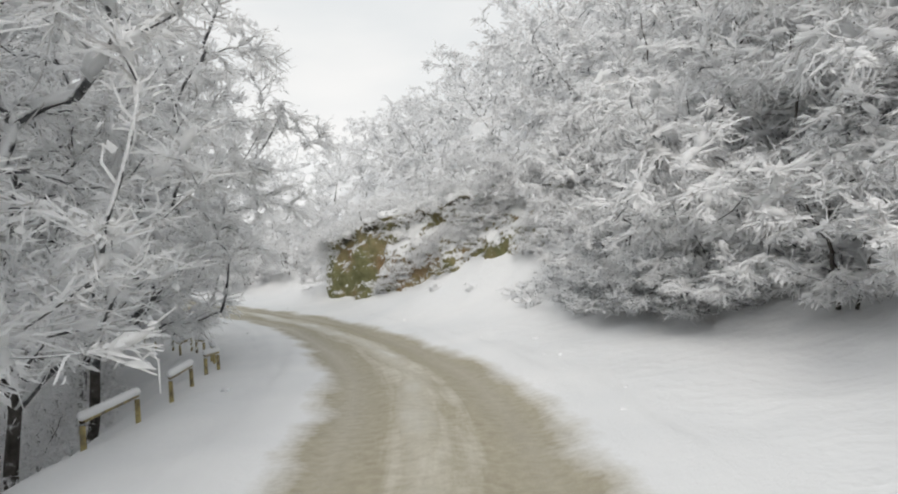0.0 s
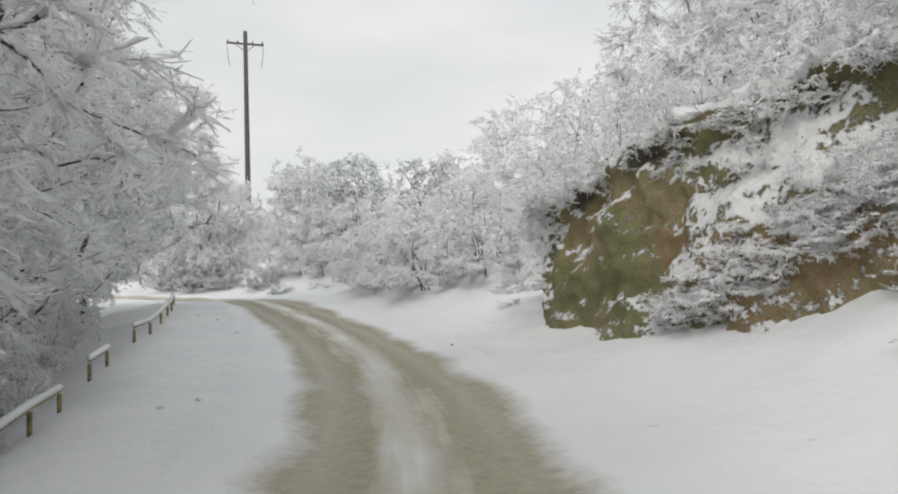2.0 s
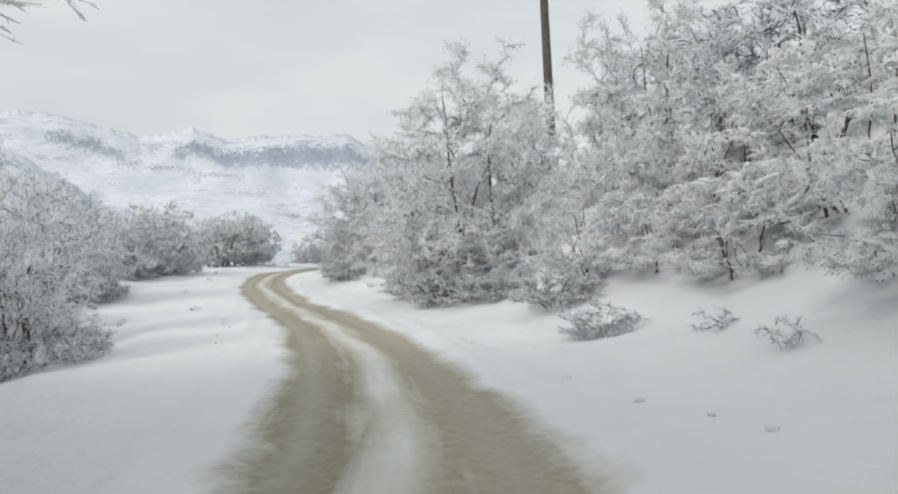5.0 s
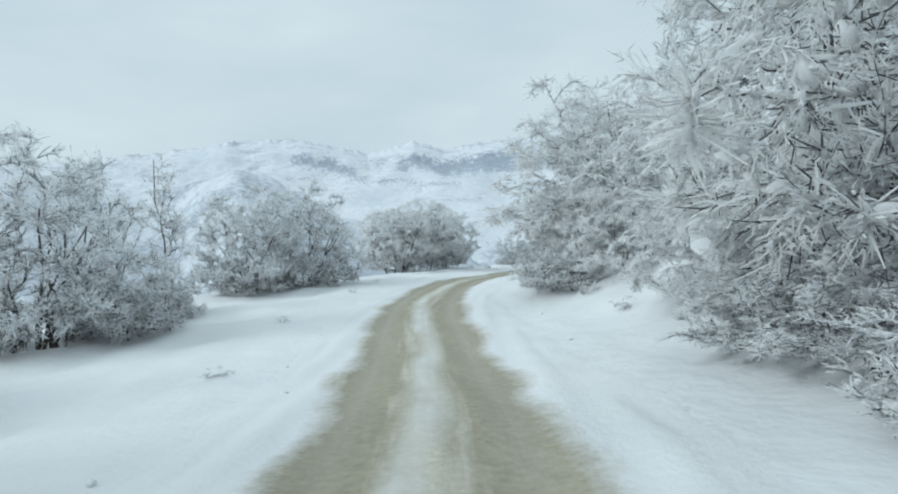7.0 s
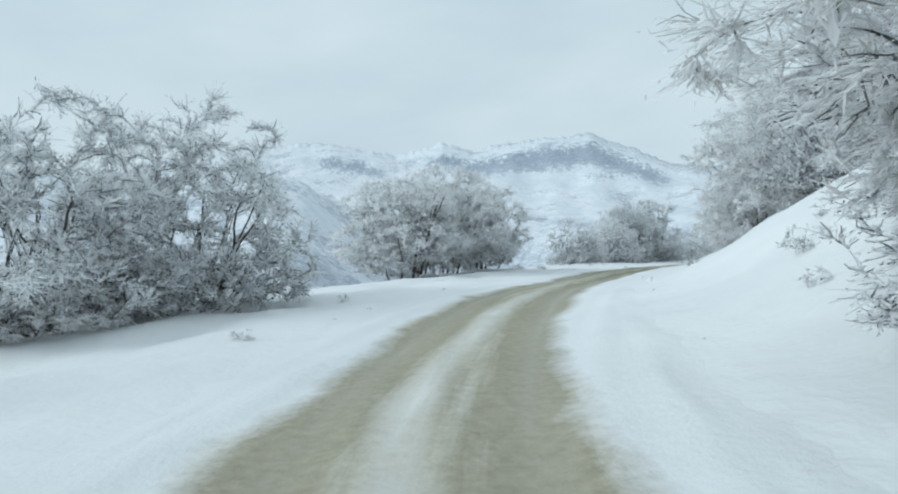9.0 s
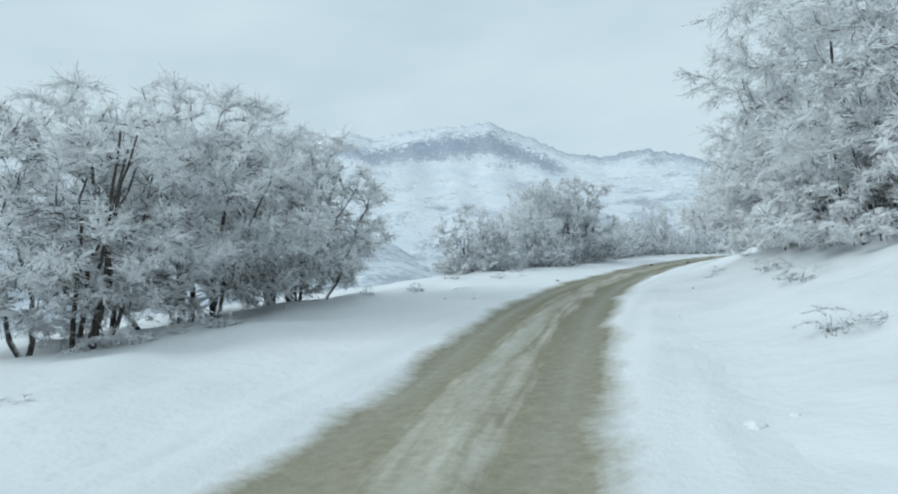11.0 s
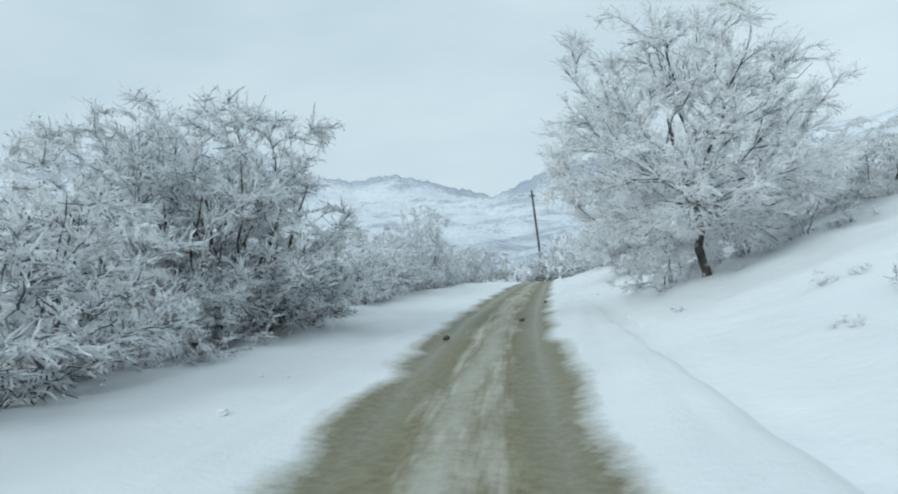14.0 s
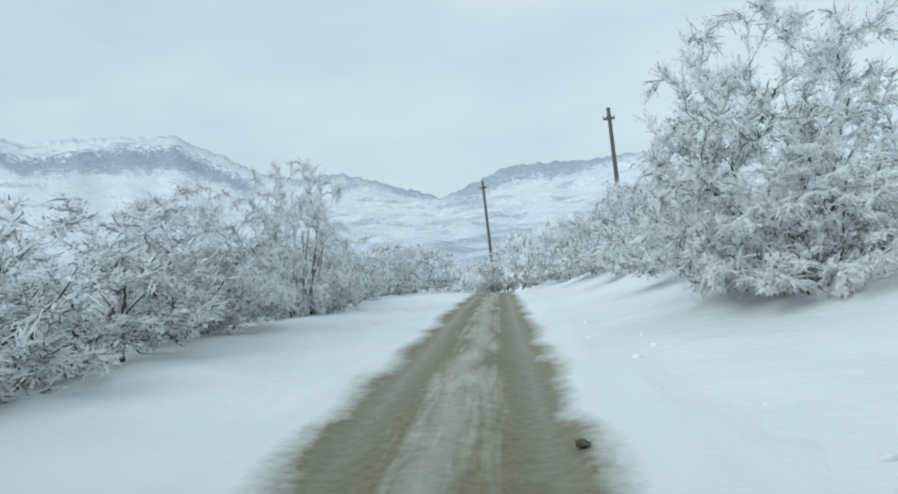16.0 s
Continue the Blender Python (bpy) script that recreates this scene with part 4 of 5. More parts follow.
# second stretch, right bank
for kind, s, d, h, w in (("big", 60.5, 5.3, 8.0, 3.6), ("big", 54.2, 7.9, 6.2, 2.7), ("bushy_far", 51.4, 9.8, 4.6, 2.6), ("arch", 48, 7.4, 3.4, 2.3), ("bushy_far", 46, 10, 3.2, 2.2), ("arch", 51.0, 7.2, 3.8, 2.3), ("bushy_far", 60, 12.5, 3.4, 2.6), ("bushy_far", 55.5, 12.5, 3.4, 2.6), ("big", 64, 9, 5.2, 2.8), ("bushy", 66.5, 6.4, 5.2, 2.5), ("arch", 63.8, 5.6, 2.6, 1.9),
                         ("big", 74.4, 4.7, 4.5, 3.2), ("arch", 71.2, 5.4, 3.2, 2.0), ("bushy", 79.5, 7.0, 3.6, 2.3), ("bushy_far", 86, 9.5, 5, 2.6), ("bushy", 91, 8.6, 4.5, 2.4), 
                         ("arch", 58.2, 5.2, 2.3, 1.7), ("arch", 60.8, 4.9, 2.4, 1.8), ("arch", 63.4, 4.7, 2.4, 1.8), ("arch", 66, 4.6, 2.2, 1.7), ("arch", 54.2, 6.0, 2.4, 1.7), ("arch", 51.6, 6.2, 2.2, 1.7), ("arch", 49, 6.0, 2.0, 1.6),
                         ("arch", 70.6, 4.2, 2.2, 1.6), ("arch", 72.8, 3.8, 2.3, 1.6), ("arch", 75.2, 3.9, 2.4, 1.7), ("big", 77.6, 5.8, 4.4, 2.5)):
    plant(kind, s, d, h, w, group="bushes on the bank")
plant("bushy", 49.6, 3.7, 0.68, 0.72)
for s, d, h, w in ((71.4, 3.1, 1.2, 1.1), (72.6, 2.9, 1.2, 1.1), (73.9, 3.0, 1.3, 1.1), (57.0, 4.4, 1.1, 1.1), (58.6, 3.5, 1.3, 1.3), (60.6, 3.8, 1.2, 1.2), (62.4, 3.7, 1.2, 1.2), (53.3, 4.6, 1.2, 1.2), (9.4, 4.2, 1.4, 1.3), (11.0, 4.3, 1.4, 1.3), (12.6, 4.4, 1.3, 1.2)):
    plant("bushy", s, d, h, w, group="bushes at the foot of the bank")
for s, d, h, w in ((13.4, 3.9, 0.55, 0.6), (14.8, 3.7, 0.45, 0.5), (12.2, 3.8, 0.5, 0.6), (16.0, 3.9, 0.4, 0.5), (15.4, 4.3, 0.6, 0.6)):
    plant("small", s, d, h, w, group="low shrubs in the snow")
# second stretch, left side
for kind, s, d, h, w in (("bushy", 53.2, -6.6, 3.8, 1.9), ("bushy", 58.5, -8.2, 5.2, 1.9), ("bushy", 57, -10.5, 4.4, 2.3), ("bushy", 62.5, -9.6, 3.8, 2.2), ("bushy", 70.3, -9.6, 5.4, 2.9), ("bushy", 71.2, -7.9, 2.3, 1.5), ("spire", 74.5, -8.6, 5.5, 1.0), ("bushy", 73.8, -8.3, 1.5, 1.2), ("bushy", 80.0, -8.5, 4.5, 2.5), ("bushy", 82.6, -7.6, 4.7, 2.6), ("bushy", 80.9, -7.4, 1.6, 1.4), ("arch", 79.4, -7.9, 1.1, 1.1),
                         ("bushy_far", 66, -14, 4.4, 2.6), ("bushy_far", 49, -9, 4.6, 2.4), ("bushy_far", 57, -15, 4.6, 2.6), ("arch", 56.5, -6.4, 1.3, 1.3), ("arch", 60, -7.2, 1.3, 1.2), ("arch", 65, -8.4, 1.5, 1.3), ("small", 73, -7.8, 0.7, 0.8)):
    plant(kind, s, d, h, w, group="bushes on the verge")
# third stretch
for kind, s, d, h, w in (("umbrella", 94.3, -8.1, 4.5, 2.7), ("umbrella", 97.0, -7.6, 5.1, 2.9), ("umbrella", 99.2, -6.9, 4.5, 2.5), ("arch", 94.6, -7.2, 1.2, 1.3), ("bushy", 111.2, -6.6, 3.1, 1.9), ("bushy", 115.2, -5.6, 2.8, 2.0), ("bushy", 121.3, -5.7, 5.2, 3.0), ("bushy", 119.9, -6.3, 4.9, 2.5), ("arch", 117.4, -6.6, 3.9, 2.2), ("bushy", 122.4, -7.2, 4.9, 2.7), ("arch", 112.6, -6.4, 1.8, 1.5), ("arch", 119.0, -5.2, 1.5, 1.3), ("arch", 124.5, -6.0, 1.7, 1.5), ("bushy", 126.5, -6.4, 2.8, 2.0), ("bushy", 130.6, -5.8, 2.4, 1.8),
                         ("bushy", 133.6, -6.0, 2.8, 2.0), ("bushy", 137, -6.0, 3.2, 2.0), ("bushy", 142.2, -5.5, 4.8, 1.5), ("bushy_far", 144.5, -6.0, 2.8, 2.0), ("bushy_far", 149, -6.2, 3, 2.0), ("bushy_far", 155, -7.4, 3, 2.2), ("bushy_far", 160, -6.6, 3.2, 2.2), ("bushy_far", 166, -5.0, 3.4, 2.4), ("bushy_far", 170, 0.5, 3.6, 2.6),
                         ("bushy_far", 132, -11.5, 3.4, 2.6), ("bushy_far", 125, -11.5, 3.2, 2.6), ("bushy_far", 139, -12, 3.4, 2.6), ("bushy_far", 147, -12, 3.6, 2.8), ("bushy_far", 155, -12.5, 3.8, 2.8), ("bushy_far", 163, -12, 4, 3), ("bushy_far", 168, -7.5, 4, 3)):
    plant(kind, s, d, h, w, group="bushes on the verge")
plant("round", 122.6, 3.8, 5.6, 2.9, turn=40, pick=0)
for kind, s, d, h, w in (("big", 101.0, 5.8, 6.4, 3.2), ("big", 97.4, 6.2, 6.0, 3.0), ("big", 105.4, 4.9, 4.5, 2.9), ("big", 103.0, 5.6, 4.8, 2.7), ("arch", 99.6, 4.7, 2.6, 1.8), ("arch", 97.0, 4.7, 2.4, 1.8), ("arch", 102.4, 4.4, 2.4, 1.7), ("bushy", 94.6, 7.4, 4.6, 2.6), ("bushy", 134.6, 4.2, 4.7, 2.1), ("arch", 133.2, 4.4, 2.4, 1.7), ("bushy_far", 140, 4.6, 3.6, 1.9), ("bushy_far", 147, 4.8, 3.4, 2.0), ("bushy_far", 154, 4.4, 3.4, 2.0), ("arch", 128, 10.0, 2.2, 1.9), ("arch", 125.4, 8.4, 1.9, 1.6), ("arch", 126.8, 7.0, 1.7, 1.5), ("bushy_far", 121, 12, 3.4, 2.6), ("bushy_far", 134, 9, 4, 2.4), ("bushy_far", 161, 4, 3.4, 2.2), ("bushy_far", 115, 13, 3.4, 2.6),
                         ("arch", 126.5, 4.2, 1.4, 1.2), ("arch", 124.6, 3.2, 1.1, 1.1), ("arch", 125.2, 5.4, 1.5, 1.3), ("arch", 123.8, 6.2, 1.3, 1.3), ("arch", 129.5, 4.6, 1.6, 1.3), ("bushy_far", 167, 4.5, 4, 2.6)):
    plant(kind, s, d, h, w, group="bushes on the bank")
# dry stems and twigs that poke through the snow
weed = random.Random(3)
for s, d in ((20.6, 3.3), (21.4, 3.9), (18.5, 3.6), (30.6, 3.6), (31.5, 4.0), (45.5, 3.9), (47.5, 4.3), (52.5, 4.2), (55, 4.3), (61.5, -5.8), (67.5, 3.3), (70, 3.2), (77.5, 2.9), (79, 3.3), (76, 3.4), (92.5, 2.6), (96, 3.2), (99, 3.4), (104, 4.6), (107, 4.2), (112, 4.4), (116, 4.2), (102, -4.8), (106, -5.2), (95, -5.6), (118, -4.6), (125.5, -4.7)):
    plant("small", s, d, weed.uniform(0.18, 0.4), weed.uniform(0.25, 0.5), group="low shrubs in the snow")
for k in range(34):
    s = weed.uniform(64, 128)
    plant("small", s, weed.uniform(2.5, 5.6) if k % 3 else -weed.uniform(3.6, 6.0), weed.uniform(0.12, 0.28), weed.uniform(0.15, 0.35), group="low shrubs in the snow")


# ---- scrub and woods farther off ----
def far_scrub(name, label, centres, heights, seed, blades, thick=0.032):
    """Many small frosted bushes too far off to tell apart, in one mesh."""
    rng = np.random.default_rng(seed)
    z = outer_height(centres[:, 0], centres[:, 1])
    base = np.repeat(np.concatenate([centres, z[:, None]], 1), blades, 0)
    h = np.repeat(heights, blades)
    d = rng.normal(0, 1, (len(base), 3))
    d[:, 2] = np.abs(d[:, 2]) * 0.9 + 0.15
    d /= np.linalg.norm(d, axis=1, keepdims=True)
    p = base + d * (h * rng.uniform(0.1, 0.8, len(base)) ** 0.7)[:, None] * np.array([0.75, 0.75, 0.9])
    v, f = slivers(p, d + rng.normal(0, 0.5, d.shape), h * rng.uniform(0.15, 0.34, len(h)), h * thick, rng)
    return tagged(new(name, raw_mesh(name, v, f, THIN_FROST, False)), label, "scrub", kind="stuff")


scrub = np.random.default_rng(5)
cs, cd = scrub.uniform(50, 168, 1700), -(19 + 90 * scrub.uniform(0, 1, 1700) ** 1.2)
cx, cy, _ = place(cs, cd)
far_scrub("valley_scrub", "frosted scrub scattered over the snowy valley side", np.stack([cx, cy], -1), scrub.uniform(0.4, 1.0, 1700) * (0.8 - cd / 60), 6, 80, 0.05)
ub, ur = np.radians(scrub.uniform(36, 112, 1500)), 120 + 560 * scrub.uniform(0, 1, 1500) ** 1.3
far_scrub("slope_scrub", "frosted scrub scattered over the lower mountain slopes", np.stack([MID[0] - ur * np.sin(ub), MID[1] + ur * np.cos(ub)], -1), scrub.uniform(1.2, 4.2, 1500) * (0.6 + ur / 700), 8, 50)
wb, wr = np.radians(scrub.uniform(22, 60, 260)), scrub.uniform(118, 185, 260)
far_scrub("far_wood", "frosted wood beyond the end of the road", np.stack([MID[0] - wr * np.sin(wb), MID[1] + wr * np.cos(wb)], -1), scrub.uniform(2.5, 5.0, 260), 7, 160)


# ---- rock outcrop beside the road ----
def rock_material():
    m, n, l, b = material("mossy_rock", 0.9, 0.15)
    p, up = world_pos(n), upward(n, l)
    big, mid, fine = noise_node(n, l, 0.7, 4, p), noise_node(n, l, 2.6, 5, p, 0.65), noise_node(n, l, 11.0, 6, p, 0.7)
    stone = ramp(n, l, big, [(0.36, (0.3, 0.2, 0.11)), (0.48, (0.26, 0.23, 0.115)), (0.6, (0.17, 0.18, 0.08))])
    stone = mix(n, l, calc(n, l, "MULTIPLY", fine, 0.6), stone, ramp(n, l, mid, [(0.35, (0.09, 0.078, 0.05)), (0.65, (0.36, 0.32, 0.2))]))
    c = n.new("ShaderNodeAttribute")
    c.attribute_name = "cover"
    patch = noise_node(n, l, 10.0, 6, p, 0.6)
    k = calc(n, l, "ADD", calc(n, l, "MULTIPLY", up, 0.3), calc(n, l, "ADD", c.outputs["Fac"], calc(n, l, "SUBTRACT", calc(n, l, "ADD", calc(n, l, "MULTIPLY", patch, 0.8), calc(n, l, "MULTIPLY", fine, 0.2)), 0.615)))
    k = calc(n, l, "MULTIPLY", k, 14.0, clamp=True)
    # dark earth below the overhang, with the overhang's shade painted in
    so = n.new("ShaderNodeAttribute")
    so.attribute_name = "soil_shade"
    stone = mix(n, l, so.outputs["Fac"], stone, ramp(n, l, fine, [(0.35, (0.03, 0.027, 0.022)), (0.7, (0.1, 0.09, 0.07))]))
    l.new(mix(n, l, k, stone, (0.79, 0.8, 0.8)), b.inputs["Base Color"])
    bump(n, l, b, calc(n, l, "ADD", calc(n, l, "MULTIPLY", mid, 1.2), calc(n, l, "ADD", calc(n, l, "MULTIPLY", fine, 0.5), calc(n, l, "MULTIPLY", k, 0.5))), 0.9, 0.12)
    return m


ROCK = rock_material()


def rock_outcrop():
    """A steep face with a ragged overhang at its top, and a cap that runs back into the slope."""
    rng = random.Random(17)
    ss, vv = np.linspace(16.5, 30.6, 150), np.linspace(0, 1, 80)
    s, v = np.meshgrid(ss, vv, indexing="ij")
    foot_d = np.interp(s, [16.5, 19.5, 22.8, 25.4, 28.6, 29.6, 30.6], [5.0, 4.4, 3.3, 2.95, 3.4, 4.2, 6.2])
    top_z = np.interp(s, [16.5, 19.5, 22.5, 25, 28.4, 29.4, 30.2], [4.3, 4.1, 3.75, 3.45, 2.75, 2.5, 2.1])
    foot_z = ground(s, foot_d) - place(s, foot_d)[2] - 0.35
    face = np.clip(v / 0.72, 0, 1)
    back = np.clip((v - 0.72) / 0.28, 0, 1)
    rake = np.interp(s, [16.5, 20, 24, 28, 30.2], [1.3, 1.1, 0.75, 0.5, 0.2])
    d = foot_d + rake * face**1.3 - 0.3 * np.exp(-(((v - 0.7) / 0.07) ** 2)) + back * 2.6
    slope_z = ground(s, np.minimum(foot_d + rake + 2.6, 7.2)) - place(s, d)[2]
    z = foot_z + (top_z - foot_z) * face + back * np.maximum(slope_z - top_z, 0.1)
    ragged = np.array([0.22 * noise.noise(Vector((k * 1.1, 4.0, 0))) + 0.16 * noise.noise(Vector((k * 3.3, 9.0, 0))) for k in ss])[:, None]
    z = z + ragged * smooth(0.45, 0.7, v) * (1 - back)
    d = d + (0.5 * ragged + 0.12) * np.exp(-(((v - 0.7) / 0.07) ** 2))
    x, y, base = place(s, d)
    z = z + base
    out = np.zeros(s.shape)
    for i in np.ndindex(s.shape):
        q = Vector((x[i], y[i], z[i]))
        out[i] = 0.3 * noise.noise(q * 0.8) + 0.17 * noise.noise(q * 2.3) + 0.09 * noise.noise(q * 6.0) + 0.1 * abs(noise.noise(q * 1.5 + Vector((5, 3, 1))))
    out *= 1 - 0.6 * back
    x2, y2, _ = place(s, d - out)
    z = z + 0.25 * out * (1 - back)
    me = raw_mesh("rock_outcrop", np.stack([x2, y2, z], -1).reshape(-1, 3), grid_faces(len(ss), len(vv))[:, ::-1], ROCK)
    cover = 0.12 * smooth(24.7, 23.3, s) - 0.05 * smooth(24.0, 23.0, s) * (v < 0.25) + 0.03 * smooth(0.42, 0.62, v) * (1 - smooth(0.66, 0.7, v)) - 0.015 * smooth(22.5, 25, s) * (v < 0.4) + 0.2 * smooth(28.0, 28.8, s) + 0.02 * smooth(0.36, 0.46, v) * (v < 0.6) - 0.3 * np.exp(-(((v - 0.64) / 0.025) ** 2)) + 0.3 * smooth(0.66, 0.685, v)
    # broken dark band under the lip: earth plus the shade painted below it
    soil_shade = np.clip((0.75 + 1.3 * np.sin(s * 0.83 + 0.6) * np.sin(s * 2.3)) * np.exp(-(((v - 0.635) / (0.042 + 0.018 * np.sin(s * 2.1))) ** 2)) * (0.8 + 0.3 * np.sin(s * 1.6 + 1)), 0, 1)
    me.attributes.new("soil_shade", "FLOAT", "POINT").data.foreach_set("value", np.ascontiguousarray(soil_shade.ravel(), np.float32))
    me.attributes.new("cover", "FLOAT", "POINT").data.foreach_set("value", np.ascontiguousarray(cover.ravel(), np.float32))
    root = tagged(new("rock_outcrop", me), "mossy olive-brown rock face patched with snow beside the road", "rock")
    # icicles and frosted roots that hang from the overhang
    v, f = spikes(np.zeros((1, 3)), np.array([[0, 0.04, -1.0]]), np.ones(1), np.full(1, 0.03))
    ice = raw_mesh("icicle", v, f, FROST, False)
    k = np.argmin(np.abs(vv - 0.66))
    for i in range(2, 110):
        if rng.random() < 0.5 + 0.35 * math.sin(i * 0.23):
            continue
        drop = rng.uniform(0.06, 0.34) ** 1.0
        ob = child("icicle", ice, root)
        ob.matrix_basis = pose(float(x2[i, k]), float(y2[i, k]), float(z[i, k]) + 0.06, rng.uniform(-6, 6), rng.uniform(-6, 6), rng.uniform(0, 360)) @ Matrix.Diagonal((drop, drop, drop, 1))
    # shrubs that cling to the ledges of the face
    for n in range(72):
        i, j = int(3 + 62 * ((n * 0.618) % 1.0)), int(22 + 40 * ((n * 0.377 + 0.2) % 1.0))
        at, off = float(ss[i]), float(d[i, j] - out[i, j])
        low = n % 2
        plant("small" if low else "arch", at, off + 0.04, rng.uniform(0.16, 0.34) if low else rng.uniform(0.3, 0.6), rng.uniform(0.2, 0.4) if low else rng.uniform(0.3, 0.6), group="bushes on the rock", rise=float(z[i, j]) - float(ground(at, off + 0.04)))
    return root


rock_outcrop()
# the first of each kind takes its place, and kinds never planted go
for proto in [p for group in KINDS.values() for p in group if p.name not in FIRST]:
    for ob in [*proto.children, proto]:
        bpy.data.objects.remove(ob)
for proto, m, group in FIRST.values():
    proto.matrix_basis = m
    tagged(proto, group=group)


# ---- rail along the drop ----
PAINT, n_, l_, b_ = material("worn_yellow_paint", 0.6, 0.3)
l_.new(ramp(n_, l_, noise_node(n_, l_, 9.0, 5, world_pos(n_)), [(0.38, (0.16, 0.13, 0.08)), (0.6, (0.42, 0.35, 0.16))]), b_.inputs["Base Color"])


def guard_rail(stations):
    """Pipe posts joined by a bent top bar, snow lying along it."""
    feet = []
    for s, d in stations:
        x, y, _ = place(s, d)
        feet.append(np.array([float(x), float(y), float(ground(s, d)) - 0.12]))
    root = tagged(new("guard_rail"), "low bent pipe guard rail topped with snow", "guard rail", group="guard rails")
    root.matrix_basis = Matrix.Translation(feet[0])
    tops = [f - feet[0] + np.array([0, 0, 0.44]) for f in feet]
    for f, t in zip(feet, tops):
        a = np.array([f - feet[0], t - np.array([0, 0, 0.05])])
        v, q = tubes(a[:1], a[1:], np.array([0.032]), np.array([0.03]), 8)
        child("post", raw_mesh("post", v, q, PAINT), root)
    a = np.array(tops)
    v, q = bent_tube(a, np.full(len(a), 0.032), 8)
    bar = child("top_bar", raw_mesh("top_bar", v, q, PAINT), root)
    b = a + np.array([0, 0, 0.045])
    ends = (b[1] - b[0]) * 0.03, (b[-1] - b[-2]) * 0.03
    b = np.concatenate([[b[0] - ends[0]], b, [b[-1] + ends[1]]])
    rr = np.r_[0.004, np.full(len(a), 0.05), 0.004]
    v, q = bent_tube(b, rr, 8)
    child("snow_cap", raw_mesh("snow_cap", v, q, SNOW), bar, "line of fresh snow along the bar")
    return root


for stations in (((6.9, -3.5), (8.3, -3.4)), ((9.5, -3.3), (10.7, -3.25)), ((11.9, -3.2), (12.9, -3.1)), ((14.0, -3.25), (14.9, -3.35)), ((17.0, -3.6), (17.9, -3.8)),
                 ((18.8, -3.95), (20.2, -4.25), (21.4, -4.4)), ((23.6, -4.7), (25.2, -4.8), (26.8, -4.85)), ((28.4, -4.75), (29.9, -4.7)),
                 ((31.6, -4.4), (33.4, -4.2), (35.2, -4.0), (37.0, -3.8), (38.8, -3.6), (40.6, -3.4), (42.4, -3.2))):
    guard_rail(stations)


# ---- poles ----
WOOD = bark_material("weathered_pole_wood", (0.07, 0.065, 0.06), (0.16, 0.15, 0.14), 0.25)


PORCELAIN, _, _, b_ = material("brown_porcelain", 0.3, 0.5)
b_.inputs["Base Color"].default_value = (0.09, 0.05, 0.03, 1)


def power_pole(x, y, foot, height, arm, reach=1.35):
    root = tagged(new("power_pole"), "dark weathered wooden power pole with a crossarm" if reach > 1 else "thin dark wooden power pole with insulators near its top", "utility pole", group="power poles")
    root.matrix_basis = pose(x, y, foot, 0, 0, arm)
    z = np.linspace(0, height, 9)
    p = np.stack([0.01 * np.sin(z), 0 * z, z], -1)
    r = 0.21 - 0.06 * z / height
    v, f = tubes(p[:1], p[-1:], r[:1], r[-1:], 14)
    child("pole", raw_mesh("pole", v, f, WOOD), root)
    bm = bmesh.new()
    bmesh.ops.create_cube(bm, size=1, matrix=pose(0, 0.16, height - 0.9) @ Matrix.Diagonal((2 * reach, 0.12, 0.14, 1)))
    bmesh.ops.bevel(bm, geom=bm.edges[:], offset=0.015, segments=1, affect="EDGES")
    arm_bar = part("crossarm", bm, WOOD, root)
    for k in (-0.93 * reach, -0.4 * reach, 0.4 * reach, 0.93 * reach):
        bm = bmesh.new()
        bmesh.ops.create_cone(bm, segments=10, radius1=0.07, radius2=0.035, depth=0.2, cap_ends=True, matrix=Matrix.Translation((k, 0.16, height - 0.73)))
        part("insulator", bm, PORCELAIN, arm_bar, "small brown glazed insulator")
    for side in (-1, 1) if reach > 1 else ():
        a = np.array([[side * 0.75, 0.1, height - 0.95], [0, 0.12, height - 1.55]])
        v, f = tubes(a[:1], a[1:], np.array([0.025]), np.array([0.025]), 6)
        child("brace", raw_mesh("brace", v, f, WOOD), root)
        a = np.array([[side * 1.28, 0.16, height - 0.75], [side * 1.33, 0.2, height - 1.3], [side * 1.24, 0.22, height - 2.0], [side * 1.16, 0.24, height - 2.6]])
        v, f = tubes(a[:-1], a[1:], np.full(3, 0.022), np.full(3, 0.018), 5)
        child("hanging_wire", raw_mesh("hanging_wire", v, f, WOOD), root, "short rimed wire hanging from the crossarm")
    return root


power_pole(-34.05, 56.6, 7.6, 13.2, 40)
power_pole(-129.2, 155.7, 2.4, 12.6, 30, 0.45)
power_pole(-103.6, 136.8, 2.8, 13.4, 30, 0.45)


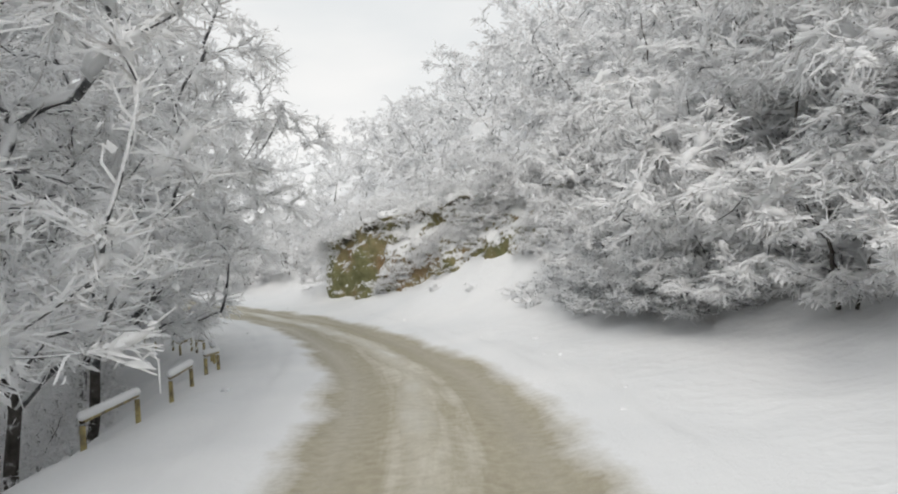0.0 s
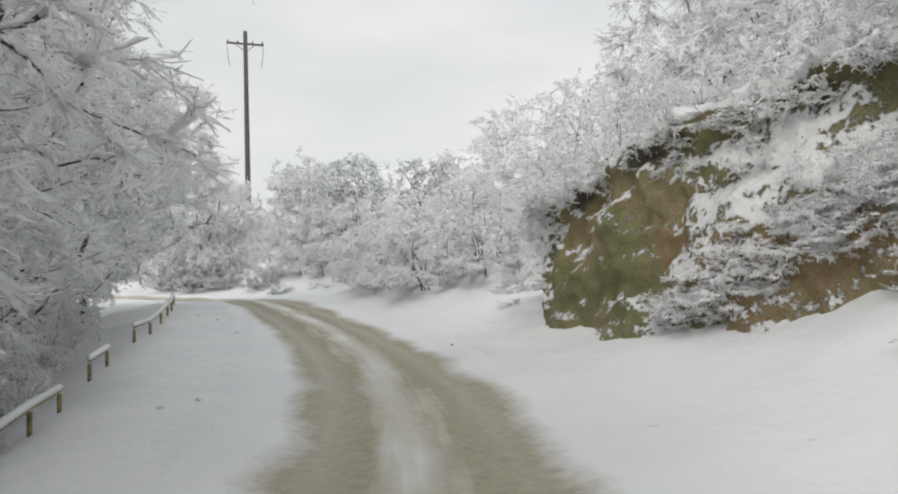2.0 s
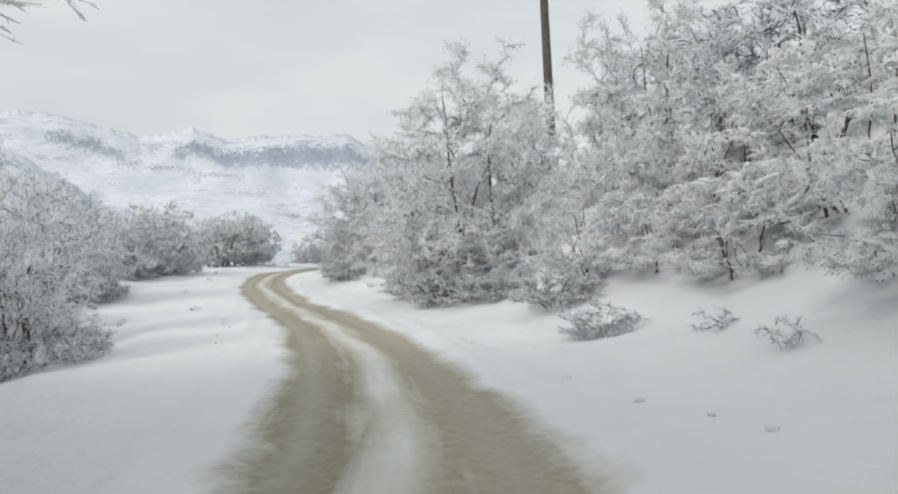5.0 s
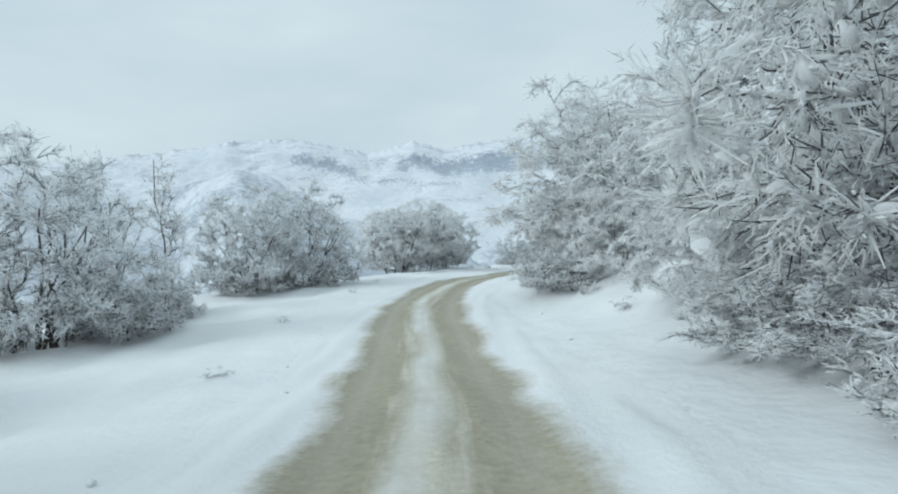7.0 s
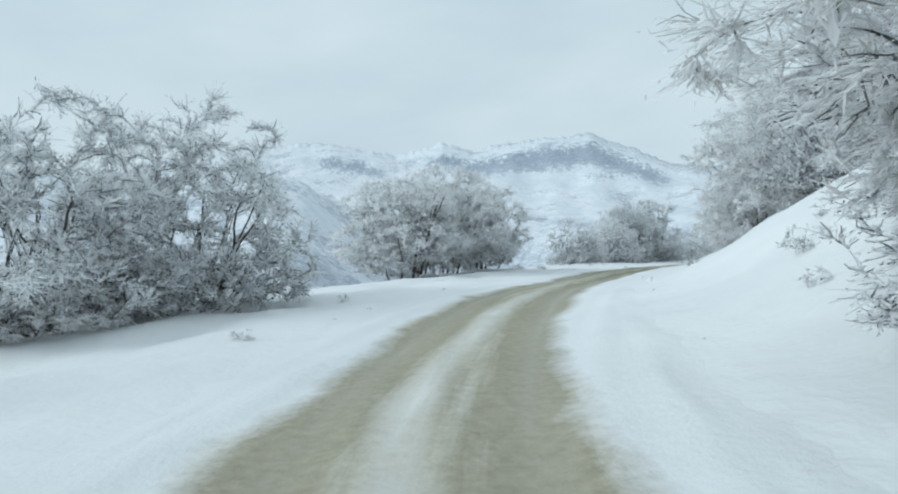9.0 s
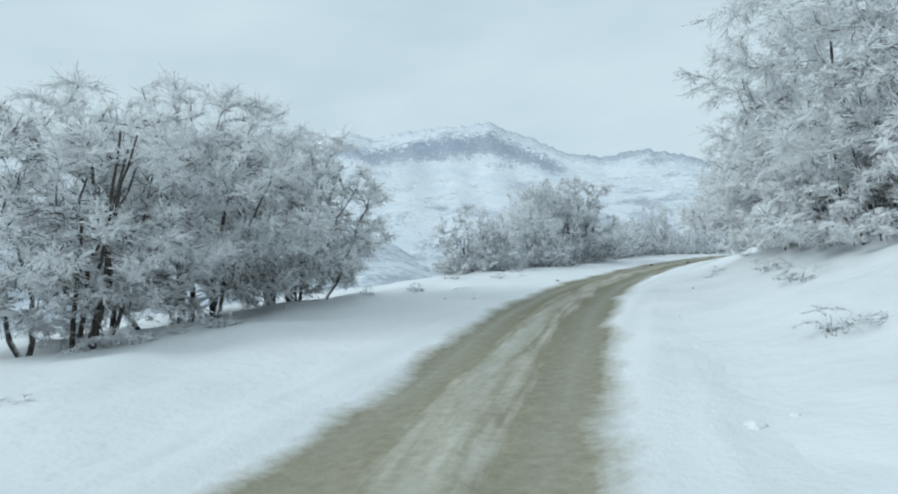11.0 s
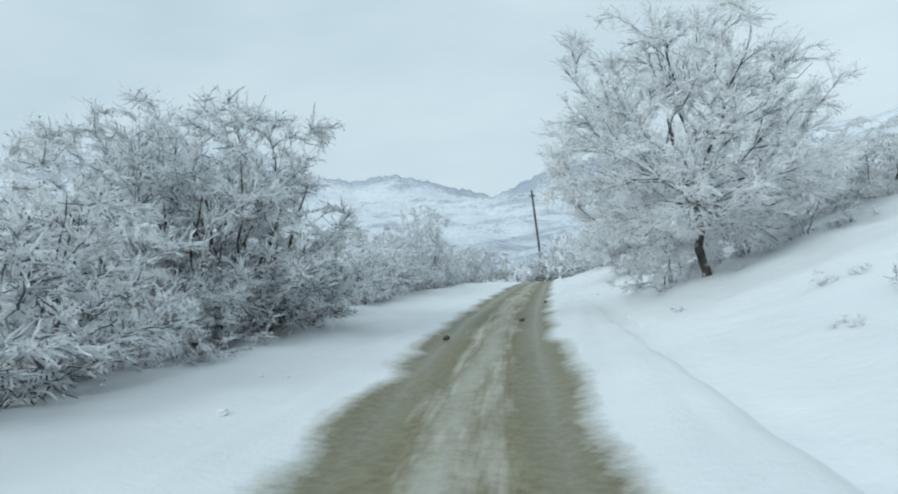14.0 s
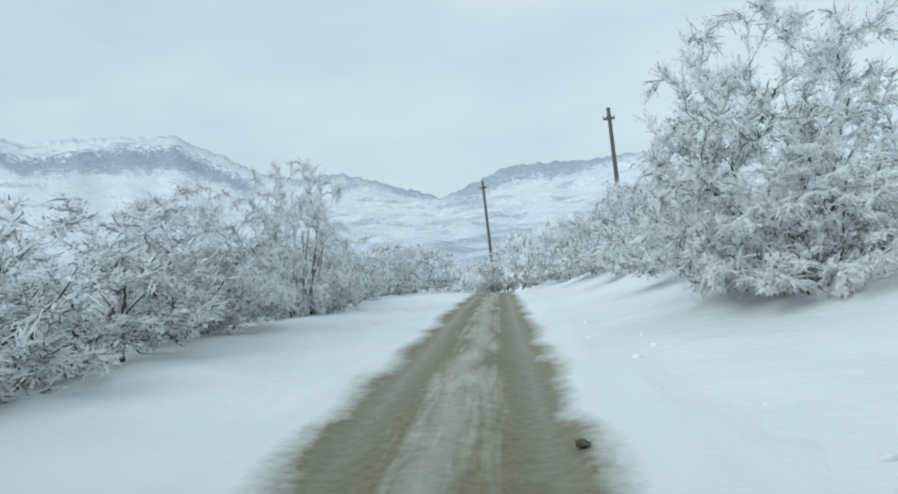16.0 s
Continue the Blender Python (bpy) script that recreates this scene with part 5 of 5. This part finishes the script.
# ---- clods of snow and stones on the road and its edges ----
STONE, n_, l_, b_ = material("wet_stone", 0.7, 0.3)
l_.new(ramp(n_, l_, noise_node(n_, l_, 22.0, 5, world_pos(n_)), [(0.35, (0.05, 0.045, 0.035)), (0.65, (0.13, 0.12, 0.1))]), b_.inputs["Base Color"])


def lump(name, mat, seed, flat):
    bm = bmesh.new()
    bmesh.ops.create_icosphere(bm, subdivisions=2, radius=1)
    rng = random.Random(seed)
    off = Vector((rng.uniform(0, 50), rng.uniform(0, 50), 3))
    for v in bm.verts:
        v.co *= 1 + 0.45 * noise.noise(v.co * 1.3 + off) + 0.15 * noise.noise(v.co * 3.1 + off)
        v.co.z *= flat
    me = bpy.data.meshes.new(name)
    bm.to_mesh(me)
    bm.free()
    me.materials.append(mat)
    return me


CLODS = [lump("snow_clod", SNOW, k, 0.7) for k in range(4)]
STONES = [lump("stone", STONE, k + 9, 0.65) for k in range(3)]
litter = random.Random(23)
for s, d, size in ((107, -2.1, 0.1), (123.5, 0.0, 0.09), (120.5, -1.3, 0.11), (26.5, 1.3, 0.06), (28.2, 1.35, 0.05), (129, 0.5, 0.08), (111.5, 4.2, 0.1), (113.2, 5.4, 0.12), (102.6, -4.9, 0.09)):
    ob = tagged(new("stone", STONES[litter.randrange(3)]), "small dark wet stone lying in the snow", "stone", group="loose stones")
    x, y, _ = place(s, d)
    ob.matrix_basis = pose(float(x), float(y), float(ground(s, d)) + size * 0.2, 0, 0, litter.uniform(0, 360)) @ Matrix.Diagonal((size * 0.8, size * 0.6, size * 0.6, 1))
for k in range(90):
    s, side = litter.uniform(4, 150), litter.choice((-1, 1))
    d = float(shift(s)) + side * litter.uniform(1.75, 2.7)
    size = litter.uniform(0.02, 0.06)
    ob = tagged(new("snow_clod", CLODS[litter.randrange(4)]), "clod of snow thrown up beside the wheel tracks", "snow clod", group="clods along the road")
    x, y, _ = place(s, d)
    ob.matrix_basis = pose(float(x), float(y), float(ground(s, d)) + size * 0.3, 0, 0, litter.uniform(0, 360)) @ Matrix.Diagonal((size * 1.3, size, size, 1))
